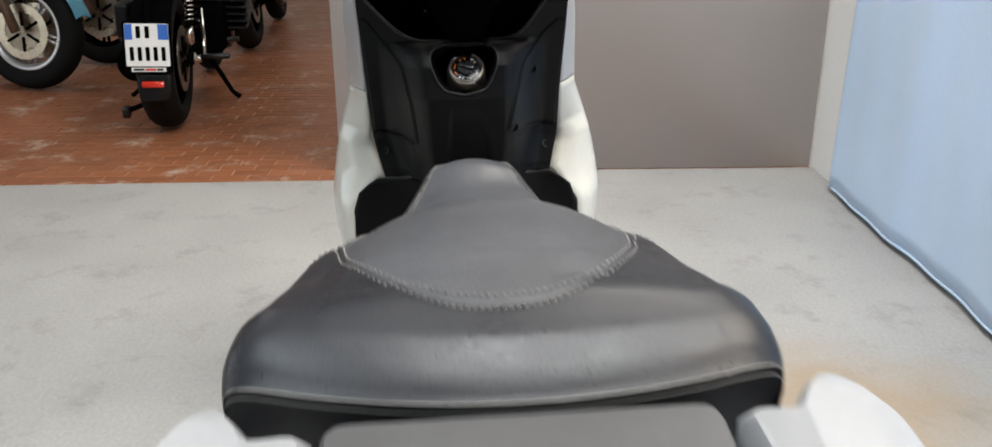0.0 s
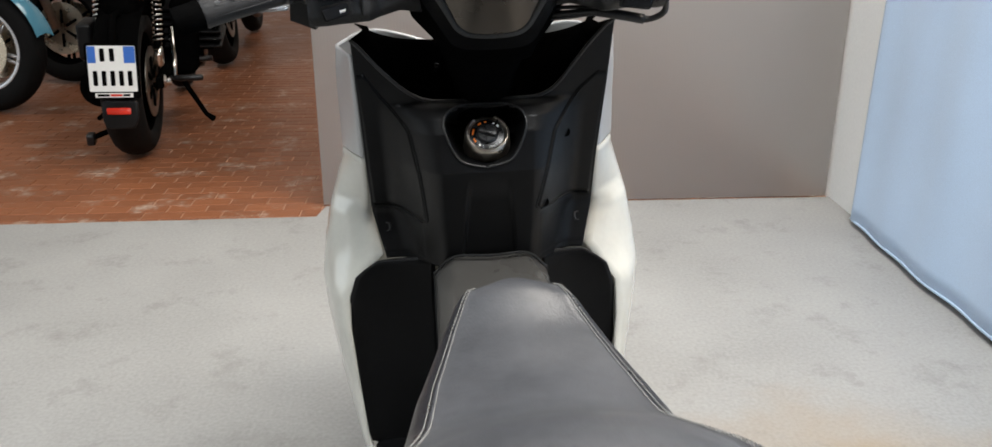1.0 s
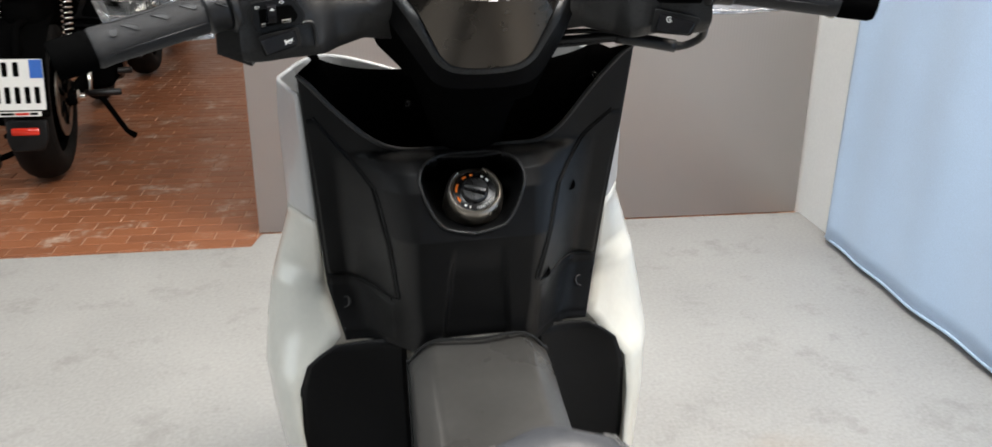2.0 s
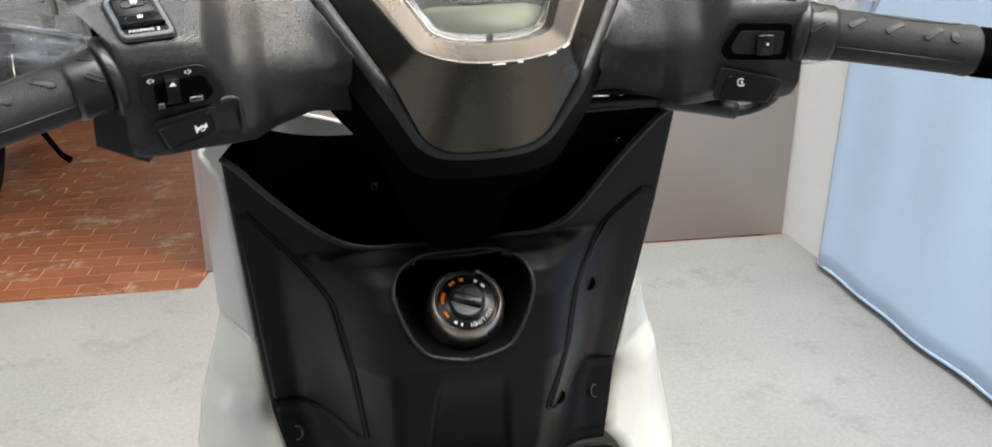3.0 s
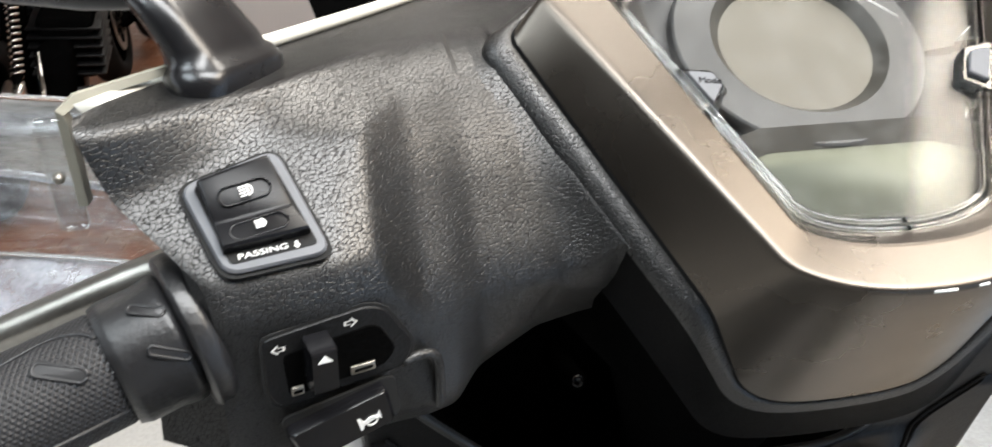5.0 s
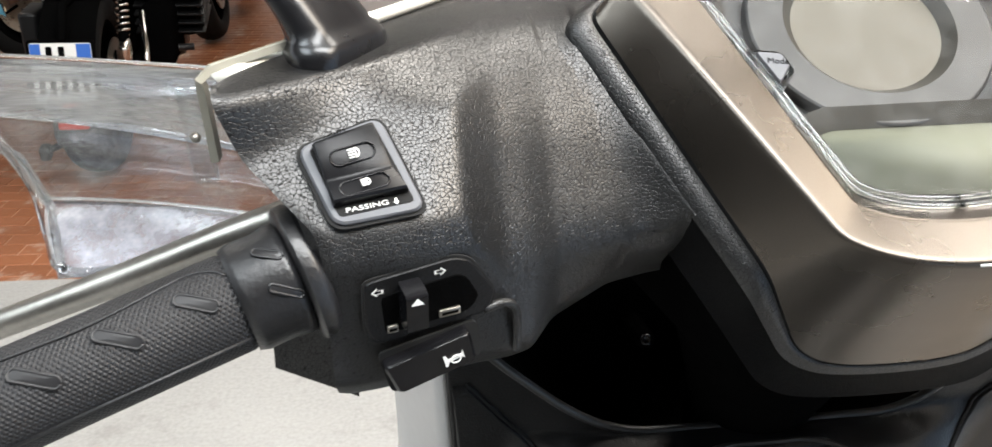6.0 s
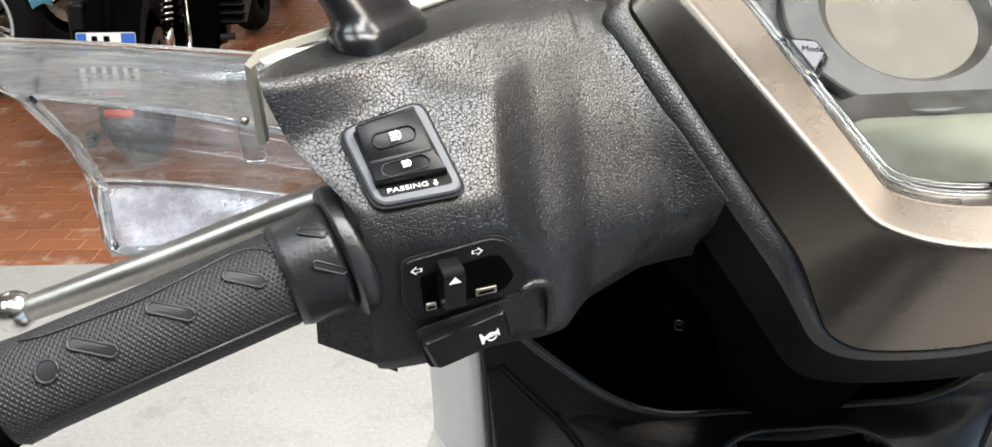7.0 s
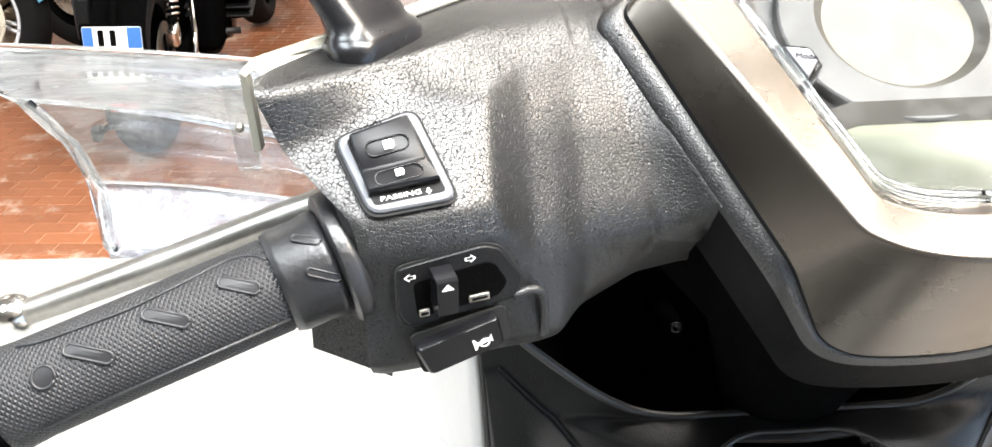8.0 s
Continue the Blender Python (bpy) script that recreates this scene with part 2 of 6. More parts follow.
MAT = {
    "floor": floor_mat_material(),
    "brick": brick_material(),
    "grout": surface("grout", (0.46, 0.28, 0.19), 0.8, vary=0.25, scale=3.0, bump=0.5),
    "panel": panel_material(),
    "wall": surface("white_wall_paint", (0.85, 0.845, 0.83), 0.7, vary=0.05, scale=1.5, bump=0.3, bump_scale=90.0),
    "dim_rear": surface("dim_room_grey", (0.12, 0.11, 0.10), 0.8, vary=0.15, scale=0.8),
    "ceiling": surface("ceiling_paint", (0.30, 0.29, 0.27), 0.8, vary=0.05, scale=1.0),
    "curtain": curtain_material(),
    "black": surface("satin_black_plastic", (0.0050, 0.0050, 0.0054), 0.40, vary=0.25, scale=14.0, bump=0.25, bump_scale=900.0, rough_vary=0.06, spec=0.22),
    "gloss_black": surface("gloss_black_plastic", (0.006, 0.006, 0.007), 0.20, vary=0.2, scale=40.0, spec=0.35),
    "rocker": surface("polished_black_cap", (0.006, 0.006, 0.007), 0.30, vary=0.2, scale=40.0, spec=0.16),
    "grip_black": surface("smooth_black_rubber", (0.009, 0.009, 0.010), 0.45, vary=0.15, scale=40.0, spec=0.3),
    "satin_black": surface("smooth_black_moulding", (0.006, 0.006, 0.007), 0.27, vary=0.2, scale=30.0, rough_vary=0.05),
    # plain black parts; on tray, skirt and neck it also carries their shade
    "dark": surface("matt_and_shaded_black", (0.0025, 0.0025, 0.0025), 0.6, spec=0.0, vary=0.3, scale=10.0, bump=0.3, bump_scale=700.0),
    "groove": surface("panel_gap", (0.003, 0.003, 0.003), 0.9, vary=0.1),
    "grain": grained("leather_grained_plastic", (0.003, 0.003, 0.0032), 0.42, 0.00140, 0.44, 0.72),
    # same plastic as the grain; shade on the hub side put in as missing gloss
    "hub_shaded": grained("shaded_grained_plastic", (0.003, 0.003, 0.0032), 0.50, 0.00125, 0.35, 0.05),
    "gunmetal": surface("gunmetal_paint", (0.088, 0.077, 0.066), 0.29, metal=0.9, vary=0.10, scale=20.0, fine=2500.0, bump=0.08, bump_scale=2500.0),
    "trim": surface("charcoal_trim_plastic", (0.018, 0.0175, 0.017), 0.36, vary=0.15, scale=12.0, bump=0.2, bump_scale=900.0),
    "tunnel": surface("dark_grey_panel", (0.045, 0.043, 0.040), 0.32, vary=0.15, scale=12.0, bump=0.15, bump_scale=900.0),
    "white": surface("white_pearl_paint", (0.62, 0.607, 0.55), 0.18, vary=0.04, scale=6.0, coat=0.6, rough_vary=0.03),
    "silver": surface("silver_grey_paint", (0.46, 0.465, 0.47), 0.30, vary=0.05, scale=8.0, coat=0.3, rough_vary=0.04),
    "rail": surface("silver_rail_paint", (0.26, 0.265, 0.275), 0.34, vary=0.06, scale=8.0, coat=0.3, rough_vary=0.04),
    "seat": surface("charcoal_seat_vinyl", (0.049, 0.051, 0.057), 0.39, vary=0.20, scale=14.0, bump=0.35, bump_scale=420.0),
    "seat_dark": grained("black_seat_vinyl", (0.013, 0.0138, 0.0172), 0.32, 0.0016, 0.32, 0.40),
    "thread": surface("grey_thread", (0.24, 0.235, 0.225), 0.7, vary=0.2, fine=800.0),
    "pad": surface("grey_rubber_pad", (0.075, 0.075, 0.076), 0.5, vary=0.1, scale=10.0, bump=0.2),
    "rubber": surface("black_rubber", (0.011, 0.011, 0.012), 0.42, vary=0.2, scale=30.0, bump=0.2, bump_scale=600.0),
    "knurl": knurled("knurled_grip_rubber", (0.012, 0.012, 0.0135)),
    "tyre": surface("tyre_rubber", (0.007, 0.007, 0.007), 0.75, spec=0.12, vary=0.3, scale=20.0, bump=0.4, bump_scale=120.0),
    "chrome": surface("polished_alloy", (0.70, 0.68, 0.64), 0.20, metal=1.0, vary=0.1, scale=40.0, rough_vary=0.08),
    "alloy": surface("satin_alloy", (0.38, 0.365, 0.335), 0.40, metal=1.0, vary=0.15, scale=30.0, fine=400.0, rough_vary=0.08),
    "steel": surface("dull_steel", (0.30, 0.275, 0.24), 0.40, metal=1.0, vary=0.15, scale=30.0),
    "collar": surface("worn_lock_collar", (0.46, 0.41, 0.35), 0.36, metal=1.0, vary=0.2, scale=60.0, fine=900.0, rough_vary=0.1),
    "knob": surface("lock_knob_plastic", (0.012, 0.012, 0.013), 0.28, vary=0.2, scale=60.0),
    "rim": surface("silver_rim_paint", (0.55, 0.55, 0.55), 0.3, metal=0.6, vary=0.1, scale=10.0),
    "gold": surface("brake_disc_steel", (0.60, 0.52, 0.40), 0.3, metal=1.0, vary=0.15, scale=20.0),
    "frame_grey": surface("switch_frame_plastic", (0.12, 0.124, 0.135), 0.6, vary=0.1, scale=30.0, spec=0.3),
    "mark": surface("white_print", (0.75, 0.75, 0.73), 0.6, vary=0.03),
    "orange": surface("orange_print", (0.75, 0.17, 0.02), 0.7, vary=0.05, spec=0.1),
    "switch_bezel": surface("dark_grey_switch_frame", (0.035, 0.034, 0.033), 0.5, vary=0.1, scale=30.0, spec=0.3),
    "hazard": surface("grey_switch_cap", (0.17, 0.175, 0.19), 0.6, vary=0.05, spec=0.12),
    "red": surface("red_reflector", (0.55, 0.03, 0.015), 0.15, vary=0.1),
    "blue": surface("blue_paint", (0.03, 0.12, 0.45), 0.4, vary=0.08),
    "fender_blue": surface("light_blue_fender_paint", (0.10, 0.30, 0.42), 0.2, vary=0.08, coat=0.5),
    "red_paint": surface("dark_red_tank_paint", (0.22, 0.015, 0.010), 0.2, vary=0.08, coat=0.5),
    "plate": surface("number_plate_white", (0.72, 0.72, 0.70), 0.4, vary=0.04),
    "dial": surface("gauge_face", (0.074, 0.067, 0.054), 0.5, vary=0.05, scale=20.0),
    "lcd": surface("unlit_display", (0.135, 0.142, 0.110), 0.6, vary=0.05, scale=20.0),
    "dash": surface("silver_dash_plastic", (0.038, 0.040, 0.044), 0.45, metal=0.3, vary=0.12, scale=15.0, fine=1800.0, bump=0.15, bump_scale=1800.0),
    "recess": surface("dark_grey_recess", (0.030, 0.029, 0.026), 0.5, vary=0.1, scale=20.0),
    "bracket": surface("aged_nylon", (0.27, 0.26, 0.215), 0.5, vary=0.1, scale=30.0),
    "clear": clear("clear_acrylic", (0.97, 0.98, 0.98), 0.03),
    "sheet": thin_clear("clear_acrylic_sheet", (0.90, 0.91, 0.91), 0.05, 0.28, 0.13),
    # highlight streaks along the brim are painted in with its haze
    "brim": thin_clear("brim_haze_and_highlights", (0.82, 0.84, 0.85), 0.07, 0.90, 0.22, (7.0, 90.0, 110.0), 4.0, low=0.34),
    # the bluish veil colour paints a reflection into the lower panel's haze
    "guard_low": thin_clear("hazy_panel_painted_sheen", (0.86, 0.87, 0.90), 0.16, 0.85, 0.26, (26.0, 18.0, 12.0), 5.0, (0.72, 0.77, 0.88), 0.38),
    "lens": thin_clear("clear_dash_cover", (0.97, 0.97, 0.96), 0.08, 0.03, 0.015),
}


# ---------------------------------------------------------------- mesh helpers
def mesh_of(name, bm, mat, smooth=True):
    bmesh.ops.recalc_face_normals(bm, faces=bm.faces)
    me = bpy.data.meshes.new(name)
    bm.to_mesh(me)
    bm.free()
    me.materials.append(MAT[mat])
    if smooth:
        me.polygons.foreach_set("use_smooth", [True] * len(me.polygons))
    return me


def part(name, bm, mat, parent, label="", smooth=True, crease=None):
    ob = new(name, mesh_of(name, bm, mat, smooth))
    ob.parent = parent
    if smooth and crease is not None:
        ob.data.set_sharp_from_angle(angle=radians(crease))
    if label:
        ob["label"] = label
    return ob


def thing(name, m, label, category, group="", kind=""):
    ob = new(name)
    ob.matrix_basis = m
    return tagged(ob, label, category, group, kind)


def solid(name, bm, mat, label, category="", kind="", smooth=False, crease=35):
    ob = new(name, mesh_of(name, bm, mat, smooth))
    if smooth:
        ob.data.set_sharp_from_angle(angle=radians(crease))
    return tagged(ob, label, category, "", kind)


def smooth_line(pts, n, closed=False):
    """n points on a Catmull-Rom curve through pts, evenly spaced by length."""
    p = [Vector(q) for q in pts]
    k = len(p)
    raw = []
    for i in range(k if closed else k - 1):
        if closed:
            a, b, c, d = p[i - 1], p[i], p[(i + 1) % k], p[(i + 2) % k]
        else:
            b, c = p[i], p[i + 1]
            a = p[i - 1] if i else b * 2 - c
            d = p[i + 2] if i + 2 < k else c * 2 - b
        for j in range(16):
            t = j / 16
            raw.append(0.5 * (2 * b + (c - a) * t + (2 * a - 5 * b + 4 * c - d) * t * t + (3 * b - a - 3 * c + d) * t ** 3))
    raw.append(p[0] if closed else p[-1])
    run = [0.0]
    for a, b in zip(raw, raw[1:]):
        run.append(run[-1] + (b - a).length)
    out, j = [], 0
    for i in range(n):
        s = run[-1] * i / (n if closed else n - 1)
        while j < len(run) - 2 and run[j + 1] < s:
            j += 1
        f = (s - run[j]) / max(1e-9, run[j + 1] - run[j])
        out.append(raw[j].lerp(raw[j + 1], min(1, f)))
    return out


def fillet(poly, radius, k=3):
    """A closed polygon with its corners rounded: k + 1 points a corner; one radius, or one for each corner."""
    out, n = [], len(poly)
    radii = radius if isinstance(radius, (list, tuple)) else [radius] * n
    for i in range(n):
        a, b, c = Vector(poly[i - 1]), Vector(poly[i]), Vector(poly[(i + 1) % n])
        u, v = a - b, c - b
        d = min(radii[i], 0.45 * u.length, 0.45 * v.length)
        s, e = b + u.normalized() * d, b + v.normalized() * d
        for j in range(k + 1):
            t = j / k
            out.append((1 - t) ** 2 * s + 2 * t * (1 - t) * b + t * t * e)
    return out


def skin(rings, closed=True, caps=True, bm=None):
    bm = bm or bmesh.new()
    vs = [[bm.verts.new(p) for p in ring] for ring in rings]
    n = len(rings[0])
    for a, b in zip(vs, vs[1:]):
        for i in range(n if closed else n - 1):
            j = (i + 1) % n
            bm.faces.new((a[i], a[j], b[j], b[i]))
    if caps and closed:
        bm.faces.new(vs[0][::-1])
        bm.faces.new(vs[-1])
    return bm


def tube(pts, r, seg=10, bm=None):
    """A round bar along pts; r a number or one for each point."""
    pts = [Vector(p) for p in pts]
    radii = r if isinstance(r, (list, tuple)) else [r] * len(pts)
    rings, side = [], None
    for i, p in enumerate(pts):
        d = (pts[min(i + 1, len(pts) - 1)] - pts[max(i - 1, 0)]).normalized()
        if side is None:
            side = d.orthogonal().normalized()
        side = (side - d * side.dot(d)).normalized()
        up = d.cross(side)
        rings.append([p + (side * math.cos(a) + up * math.sin(a)) * radii[i] for a in [2 * math.pi * j / seg for j in range(seg)]])
    return skin(rings, True, True, bm)


def lathe(profile, m, seg=24, bm=None):
    """profile: (radius, height) pairs turned round the z axis of m."""
    rings = [[m @ Vector((max(r, 1e-5) * math.cos(a), max(r, 1e-5) * math.sin(a), h)) for a in [2 * math.pi * j / seg for j in range(seg)]] for r, h in profile]
    return skin(rings, True, True, bm)


def prism(corners, depth, m=None, r=0.0, k=3, inset=0.0, bm=None):
    """A plate: a polygon in the plane of m, rounded by r, from z = 0 up to depth, its upper rim drawn in by inset."""
    m = m or Matrix()
    flat = [Vector((c[0], c[1], 0)) for c in corners]
    ring = fillet(flat, r, k) if r else flat
    mid = sum(ring, Vector()) / len(ring)
    rings = [[m @ p for p in ring]]
    if inset:
        rings.append([m @ (p + Vector((0, 0, depth - inset))) for p in ring])
        top = []
        for p in ring:
            q = p + (mid - p).normalized() * inset
            top.append(m @ (q + Vector((0, 0, depth))))
        rings.append(top)
    else:
        rings.append([m @ (p + Vector((0, 0, depth))) for p in ring])
    return skin(rings, True, True, bm)


def block(sx, sy, sz, m=None, bevel=0.0, seg=2, bm=None):
    """A box centred on m's origin with rounded edges."""
    b = bmesh.new()
    bmesh.ops.create_cube(b, size=1.0, matrix=Matrix.Diagonal((sx, sy, sz, 1)))
    if bevel:
        bmesh.ops.bevel(b, geom=b.edges[:], offset=bevel, segments=seg, affect="EDGES", profile=0.5)
    b.transform(m or Matrix())
    if bm is None:
        return b
    me = bpy.data.meshes.new("tmp")
    b.to_mesh(me)
    bm.from_mesh(me)
    bpy.data.meshes.remove(me)
    b.free()
    return bm


def basis(origin, right, normal):
    """A frame with x along right, z along normal."""
    z = Vector(normal).normalized()
    x = Vector(right)
    x = (x - z * x.dot(z)).normalized()
    y = z.cross(x)
    m = Matrix((x, y, z)).transposed().to_4x4()
    m.translation = origin
    return m


def sheet(fn, nu, nv, thick=0.0):
    """A curved sheet fn(u, v), u and v from 0 to 1, with a thickness."""
    bm = bmesh.new()
    grid = [[bm.verts.new(fn(i / nu, j / nv)) for j in range(nv + 1)] for i in range(nu + 1)]
    for i in range(nu):
        for j in range(nv):
            bm.faces.new((grid[i][j], grid[i + 1][j], grid[i + 1][j + 1], grid[i][j + 1]))
    if thick:
        bmesh.ops.recalc_face_normals(bm, faces=bm.faces)
        bmesh.ops.solidify(bm, geom=bm.faces[:], thickness=thick)
    return bm


def lettering(name, text, size, m, mat, parent, align="CENTER"):
    cu = bpy.data.curves.new(name, "FONT")
    cu.body, cu.size, cu.extrude, cu.align_x, cu.align_y = text, size, 0.0001, align, "CENTER"
    tmp = bpy.data.objects.new(name, cu)
    scene.collection.objects.link(tmp)
    me = bpy.data.meshes.new_from_object(tmp.evaluated_get(bpy.context.evaluated_depsgraph_get()))
    bpy.data.objects.remove(tmp)
    me.transform(m)
    me.materials.clear()
    me.materials.append(MAT[mat])
    ob = new(name, me)
    ob.parent = parent
    return ob


def mirrored(bm):
    bm.transform(Matrix.Diagonal((-1, 1, 1, 1)))
    bmesh.ops.reverse_faces(bm, faces=bm.faces[:])
    return bm


# ---------------------------------------------------------------- the room
WALL_X, PANEL_Y, MAT_Y, STEP_X = 1.345, 3.385, 3.245, -0.545


def plain_box(x0, x1, y0, y1, z0, z1):
    return block(x1 - x0, y1 - y0, z1 - z0, pose((x0 + x1) / 2, (y0 + y1) / 2, (z0 + z1) / 2))


EAST_X = 4.8
solid("floor", plain_box(-8, EAST_X + 0.2, -4, 10, -0.25, -0.0078), "grout", "reddish mortar bed under the brick floor", kind="structure")
solid("wall_east", plain_box(EAST_X, EAST_X + 0.2, -4, 12, -0.1, CEIL), "wall", "white painted plaster wall", kind="structure")
solid("wall_low", plain_box(WALL_X, WALL_X + 0.15, -4, 10, -0.1, 1.56), "wall", "low white painted wall behind the blue curtain", kind="structure")
solid("wall_north", plain_box(-8, EAST_X + 0.2, 10, 10.2, -0.1, CEIL), "wall", "white painted plaster wall", kind="structure")
# the south wall is out of view; its dark grey stands for missing light
solid("wall_south", plain_box(-8, EAST_X + 0.2, -4.2, -4, -0.1, CEIL), "dim_rear", "unseen rear wall, dark grey to stand for a dim room", kind="structure")
bm = plain_box(-8.2, -8, -4, -1.2, -0.1, CEIL)
for y0, y1, z0, z1 in ((5.8, 12, -0.1, CEIL), (-1.2, 5.8, -0.1, 0.55), (-1.2, 5.8, 3.35, CEIL)):
    block(0.2, y1 - y0, z1 - z0, pose(-8.1, (y0 + y1) / 2, (z0 + z1) / 2), bm=bm)
solid("wall_west", bm, "wall", "white wall with a wide shop window", kind="structure")
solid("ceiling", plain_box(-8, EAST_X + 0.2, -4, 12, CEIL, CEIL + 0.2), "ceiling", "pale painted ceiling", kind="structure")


def ceiling_light(x, y, power, color, sx=1.4, sy=1.4):
    """A wide light panel under the ceiling with its lamp."""
    ob = thing("ceiling_light", pose(x, y, CEIL), "wide white light panel under the ceiling", "ceiling light", "ceiling lights")
    part("housing", block(sx + 0.06, sy + 0.06, 0.06, pose(0, 0, -0.03), 0.01), "ceiling", ob)
    part("diffuser", block(sx + 0.04, sy + 0.04, 0.02, pose(0, 0, -0.068), 0.004), "mark", ob)
    area("ceiling_lamp", pose(x, y, CEIL - 0.1), sx, sy, power, color)


COOL, DAY, WARM, AMBER = (0.84, 0.94, 1.0), (0.97, 0.985, 0.99), (1.0, 0.95, 0.87), (1.0, 0.90, 0.77)
for x, y, power, tint, sx, sy in ((0.52, 0.38, 190, DAY, 2.26, 0.98), (2.30, 0.70, 175, AMBER, 1.44, 1.80), (1.00, 2.50, 88, WARM, 1.30, 0.90), (-1.90, 0.05, 80, COOL, 1.1, 1.6)):
    ceiling_light(x, y, power, tint, sx, sy)
for x, y, power, tint in ((-3.2, 5.0, 46, WARM), (-0.2, 6.4, 45, WARM)):
    ceiling_light(x, y, power, tint)

# grey floor covering laid over the bricks, cut with a step beside the sheet
bm = prism([(-8, -4), (WALL_X, -4), (WALL_X, PANEL_Y - 0.01), (STEP_X + 0.02, PANEL_Y - 0.01), (STEP_X, MAT_Y + 0.02), (-2.2, MAT_Y - 0.012), (-8, MAT_Y)], 0.006, pose(0, 0, -0.006))
solid("floor_covering", bm, "floor", "worn light grey floor covering with stains", kind="structure")

# translucent partition
bm = block(WALL_X - STEP_X - 0.02, 0.010, 2.2, pose((WALL_X + STEP_X) / 2, PANEL_Y + 0.01, 1.1), 0.002)
solid("partition", bm, "panel", "translucent fluted plastic sheet partition standing on the floor", "partition", kind="structure")


def curtain():
    """Cloth hung along the east wall, with soft folds and a heavy hem."""
    y0, y1 = 3.09, -2.6

    def fn(u, v):
        y = y0 + (y1 - y0) * u
        z = 0.018 + 1.50 * v
        v *= 0.545
        fold = 0.012 * math.sin(y * 9.0 + 0.6 * math.sin(z * 1.7)) + 0.009 * math.sin(y * 21.0 + 1.3 + 0.5 * z) + 0.006 * math.sin(y * 3.1)
        spread = 0.45 + 0.55 * v
        x = WALL_X - 0.030 + fold * spread - 0.02 * (1 - v) ** 3
        if u == 0:
            x += 0.010
        return (x, y + (0.012 * math.sin(z * 2.3) - 0.10 * v) * (1 - u), z)

    ob = tagged(new("curtain"), "plain light blue cloth curtain hanging along the wall", "curtain")
    part("cloth", sheet(fn, 260, 26, 0.003), "curtain", ob)
    part("hem", tube([Vector(fn(i / 120, 0.0)) + Vector((0, 0, 0.004)) for i in range(121)], 0.006, 6), "curtain", ob)
    part("curtain_rail", tube([(WALL_X - 0.05, y0, 1.53), (WALL_X - 0.05, y1, 1.53)], 0.014, 10), "steel", ob)


curtain()

# ---------------------------------------------------------------- the scooter
S = pose(-0.003, 1.40, 0.8) @ pose(0, 0, 0, 0, -1.5, 2.5) @ pose(0, 0, -0.8)
scooter = thing("scooter", S, "white scooter with black inner panels parked on the grey floor", "scooter")
Z_KEY = (0.595, 0.66, 0.75, 0.85, 0.94)


def edge_x(z, side=-1):
    return float(np.interp(z, Z_KEY, (0.147, 0.164, 0.1655, 0.167, 0.169) if side < 0 else (0.141, 0.157, 0.158, 0.164, 0.168)))


def edge_y(z):
    return float(np.interp(z, Z_KEY, (0.070, 0.092, 0.055, 0.022, -0.005)))


def mid_y(z):
    return float(np.interp(z, (0.595, 0.66, 0.75, 0.80, 0.818, 0.829, 0.8345, 0.94), (0.018, -0.004, -0.034, -0.026, -0.016, -0.003, 0.018, 0.004)))


def ease(t):
    t = min(1.0, max(0.0, t))
    return t * t * (3 - 2 * t)


def shield_y(x, z):
    s = abs(x) / edge_x(z, x)
    dish = 0.007 * ease((0.028 + 0.09 * (0.745 - z) - abs(x)) / 0.006) * ease((0.746 - z) / 0.045)
    return mid_y(z) + dish + (edge_y(z) - mid_y(z)) * ease((s - 0.36) / 0.50)


def rim_z(s):
    heights = (0.8345, 0.836, 0.846, 0.870, 0.900, 0.928) if s < 0 else (0.8345, 0.836, 0.849, 0.887, 0.921, 0.940)
    return sum(float(np.interp(abs(s) + d, (0, 0.45, 0.595, 0.744, 0.893, 1.0), heights)) for d in (-0.07, -0.035, 0.0, 0.035, 0.07)) / 5


def low_z(s):
    return 0.612 - 0.017 * ease((abs(s) - 0.28) / 0.2)


WELL_X = -0.0032


def in_key_well(x, z, grow=0.0):
    """The rounded opening round the ignition lock."""
    half = sum(float(np.interp(z + d, (0.758, 0.7595, 0.763, 0.769, 0.781, 0.80, 0.815, 0.823, 0.8275, 0.8300), (0.0, 0.016, 0.028, 0.035, 0.0425, 0.050, 0.053, 0.050, 0.042, 0.030))) for d in (-0.002, -0.001, 0.0, 0.001, 0.002)) / 5
    return 0.7585 - grow < z < 0.8300 + grow and abs(x - WELL_X) < half + grow


def shield_point(u, v):
    s = 2 * u - 1
    z = low_z(s) + (rim_z(s) - low_z(s)) * v
    x = s * edge_x(z, s)
    return Vector((x, shield_y(x, z), z))


bm = sheet(shield_point, 160, 140)
bmesh.ops.delete(bm, geom=[f for f in bm.faces if in_key_well(f.calc_center_median().x, f.calc_center_median().z)], context="FACES")
bmesh.ops.recalc_face_normals(bm, faces=bm.faces)
bmesh.ops.solidify(bm, geom=bm.faces[:], thickness=-0.003)
shield = part("leg_shield", bm, "black", scooter, "satin black inner leg shield")
# rolled rim of the open tray, from tip to tip
part("tray_rim", tube([shield_point(i / 80, 1.0) + Vector((0, 0.001, -0.001)) for i in range(81)], 0.0024, 8), "trim", shield)


def on_shield(x, z, lift=0.0):
    return Vector((x, shield_y(x, z) - lift, z))


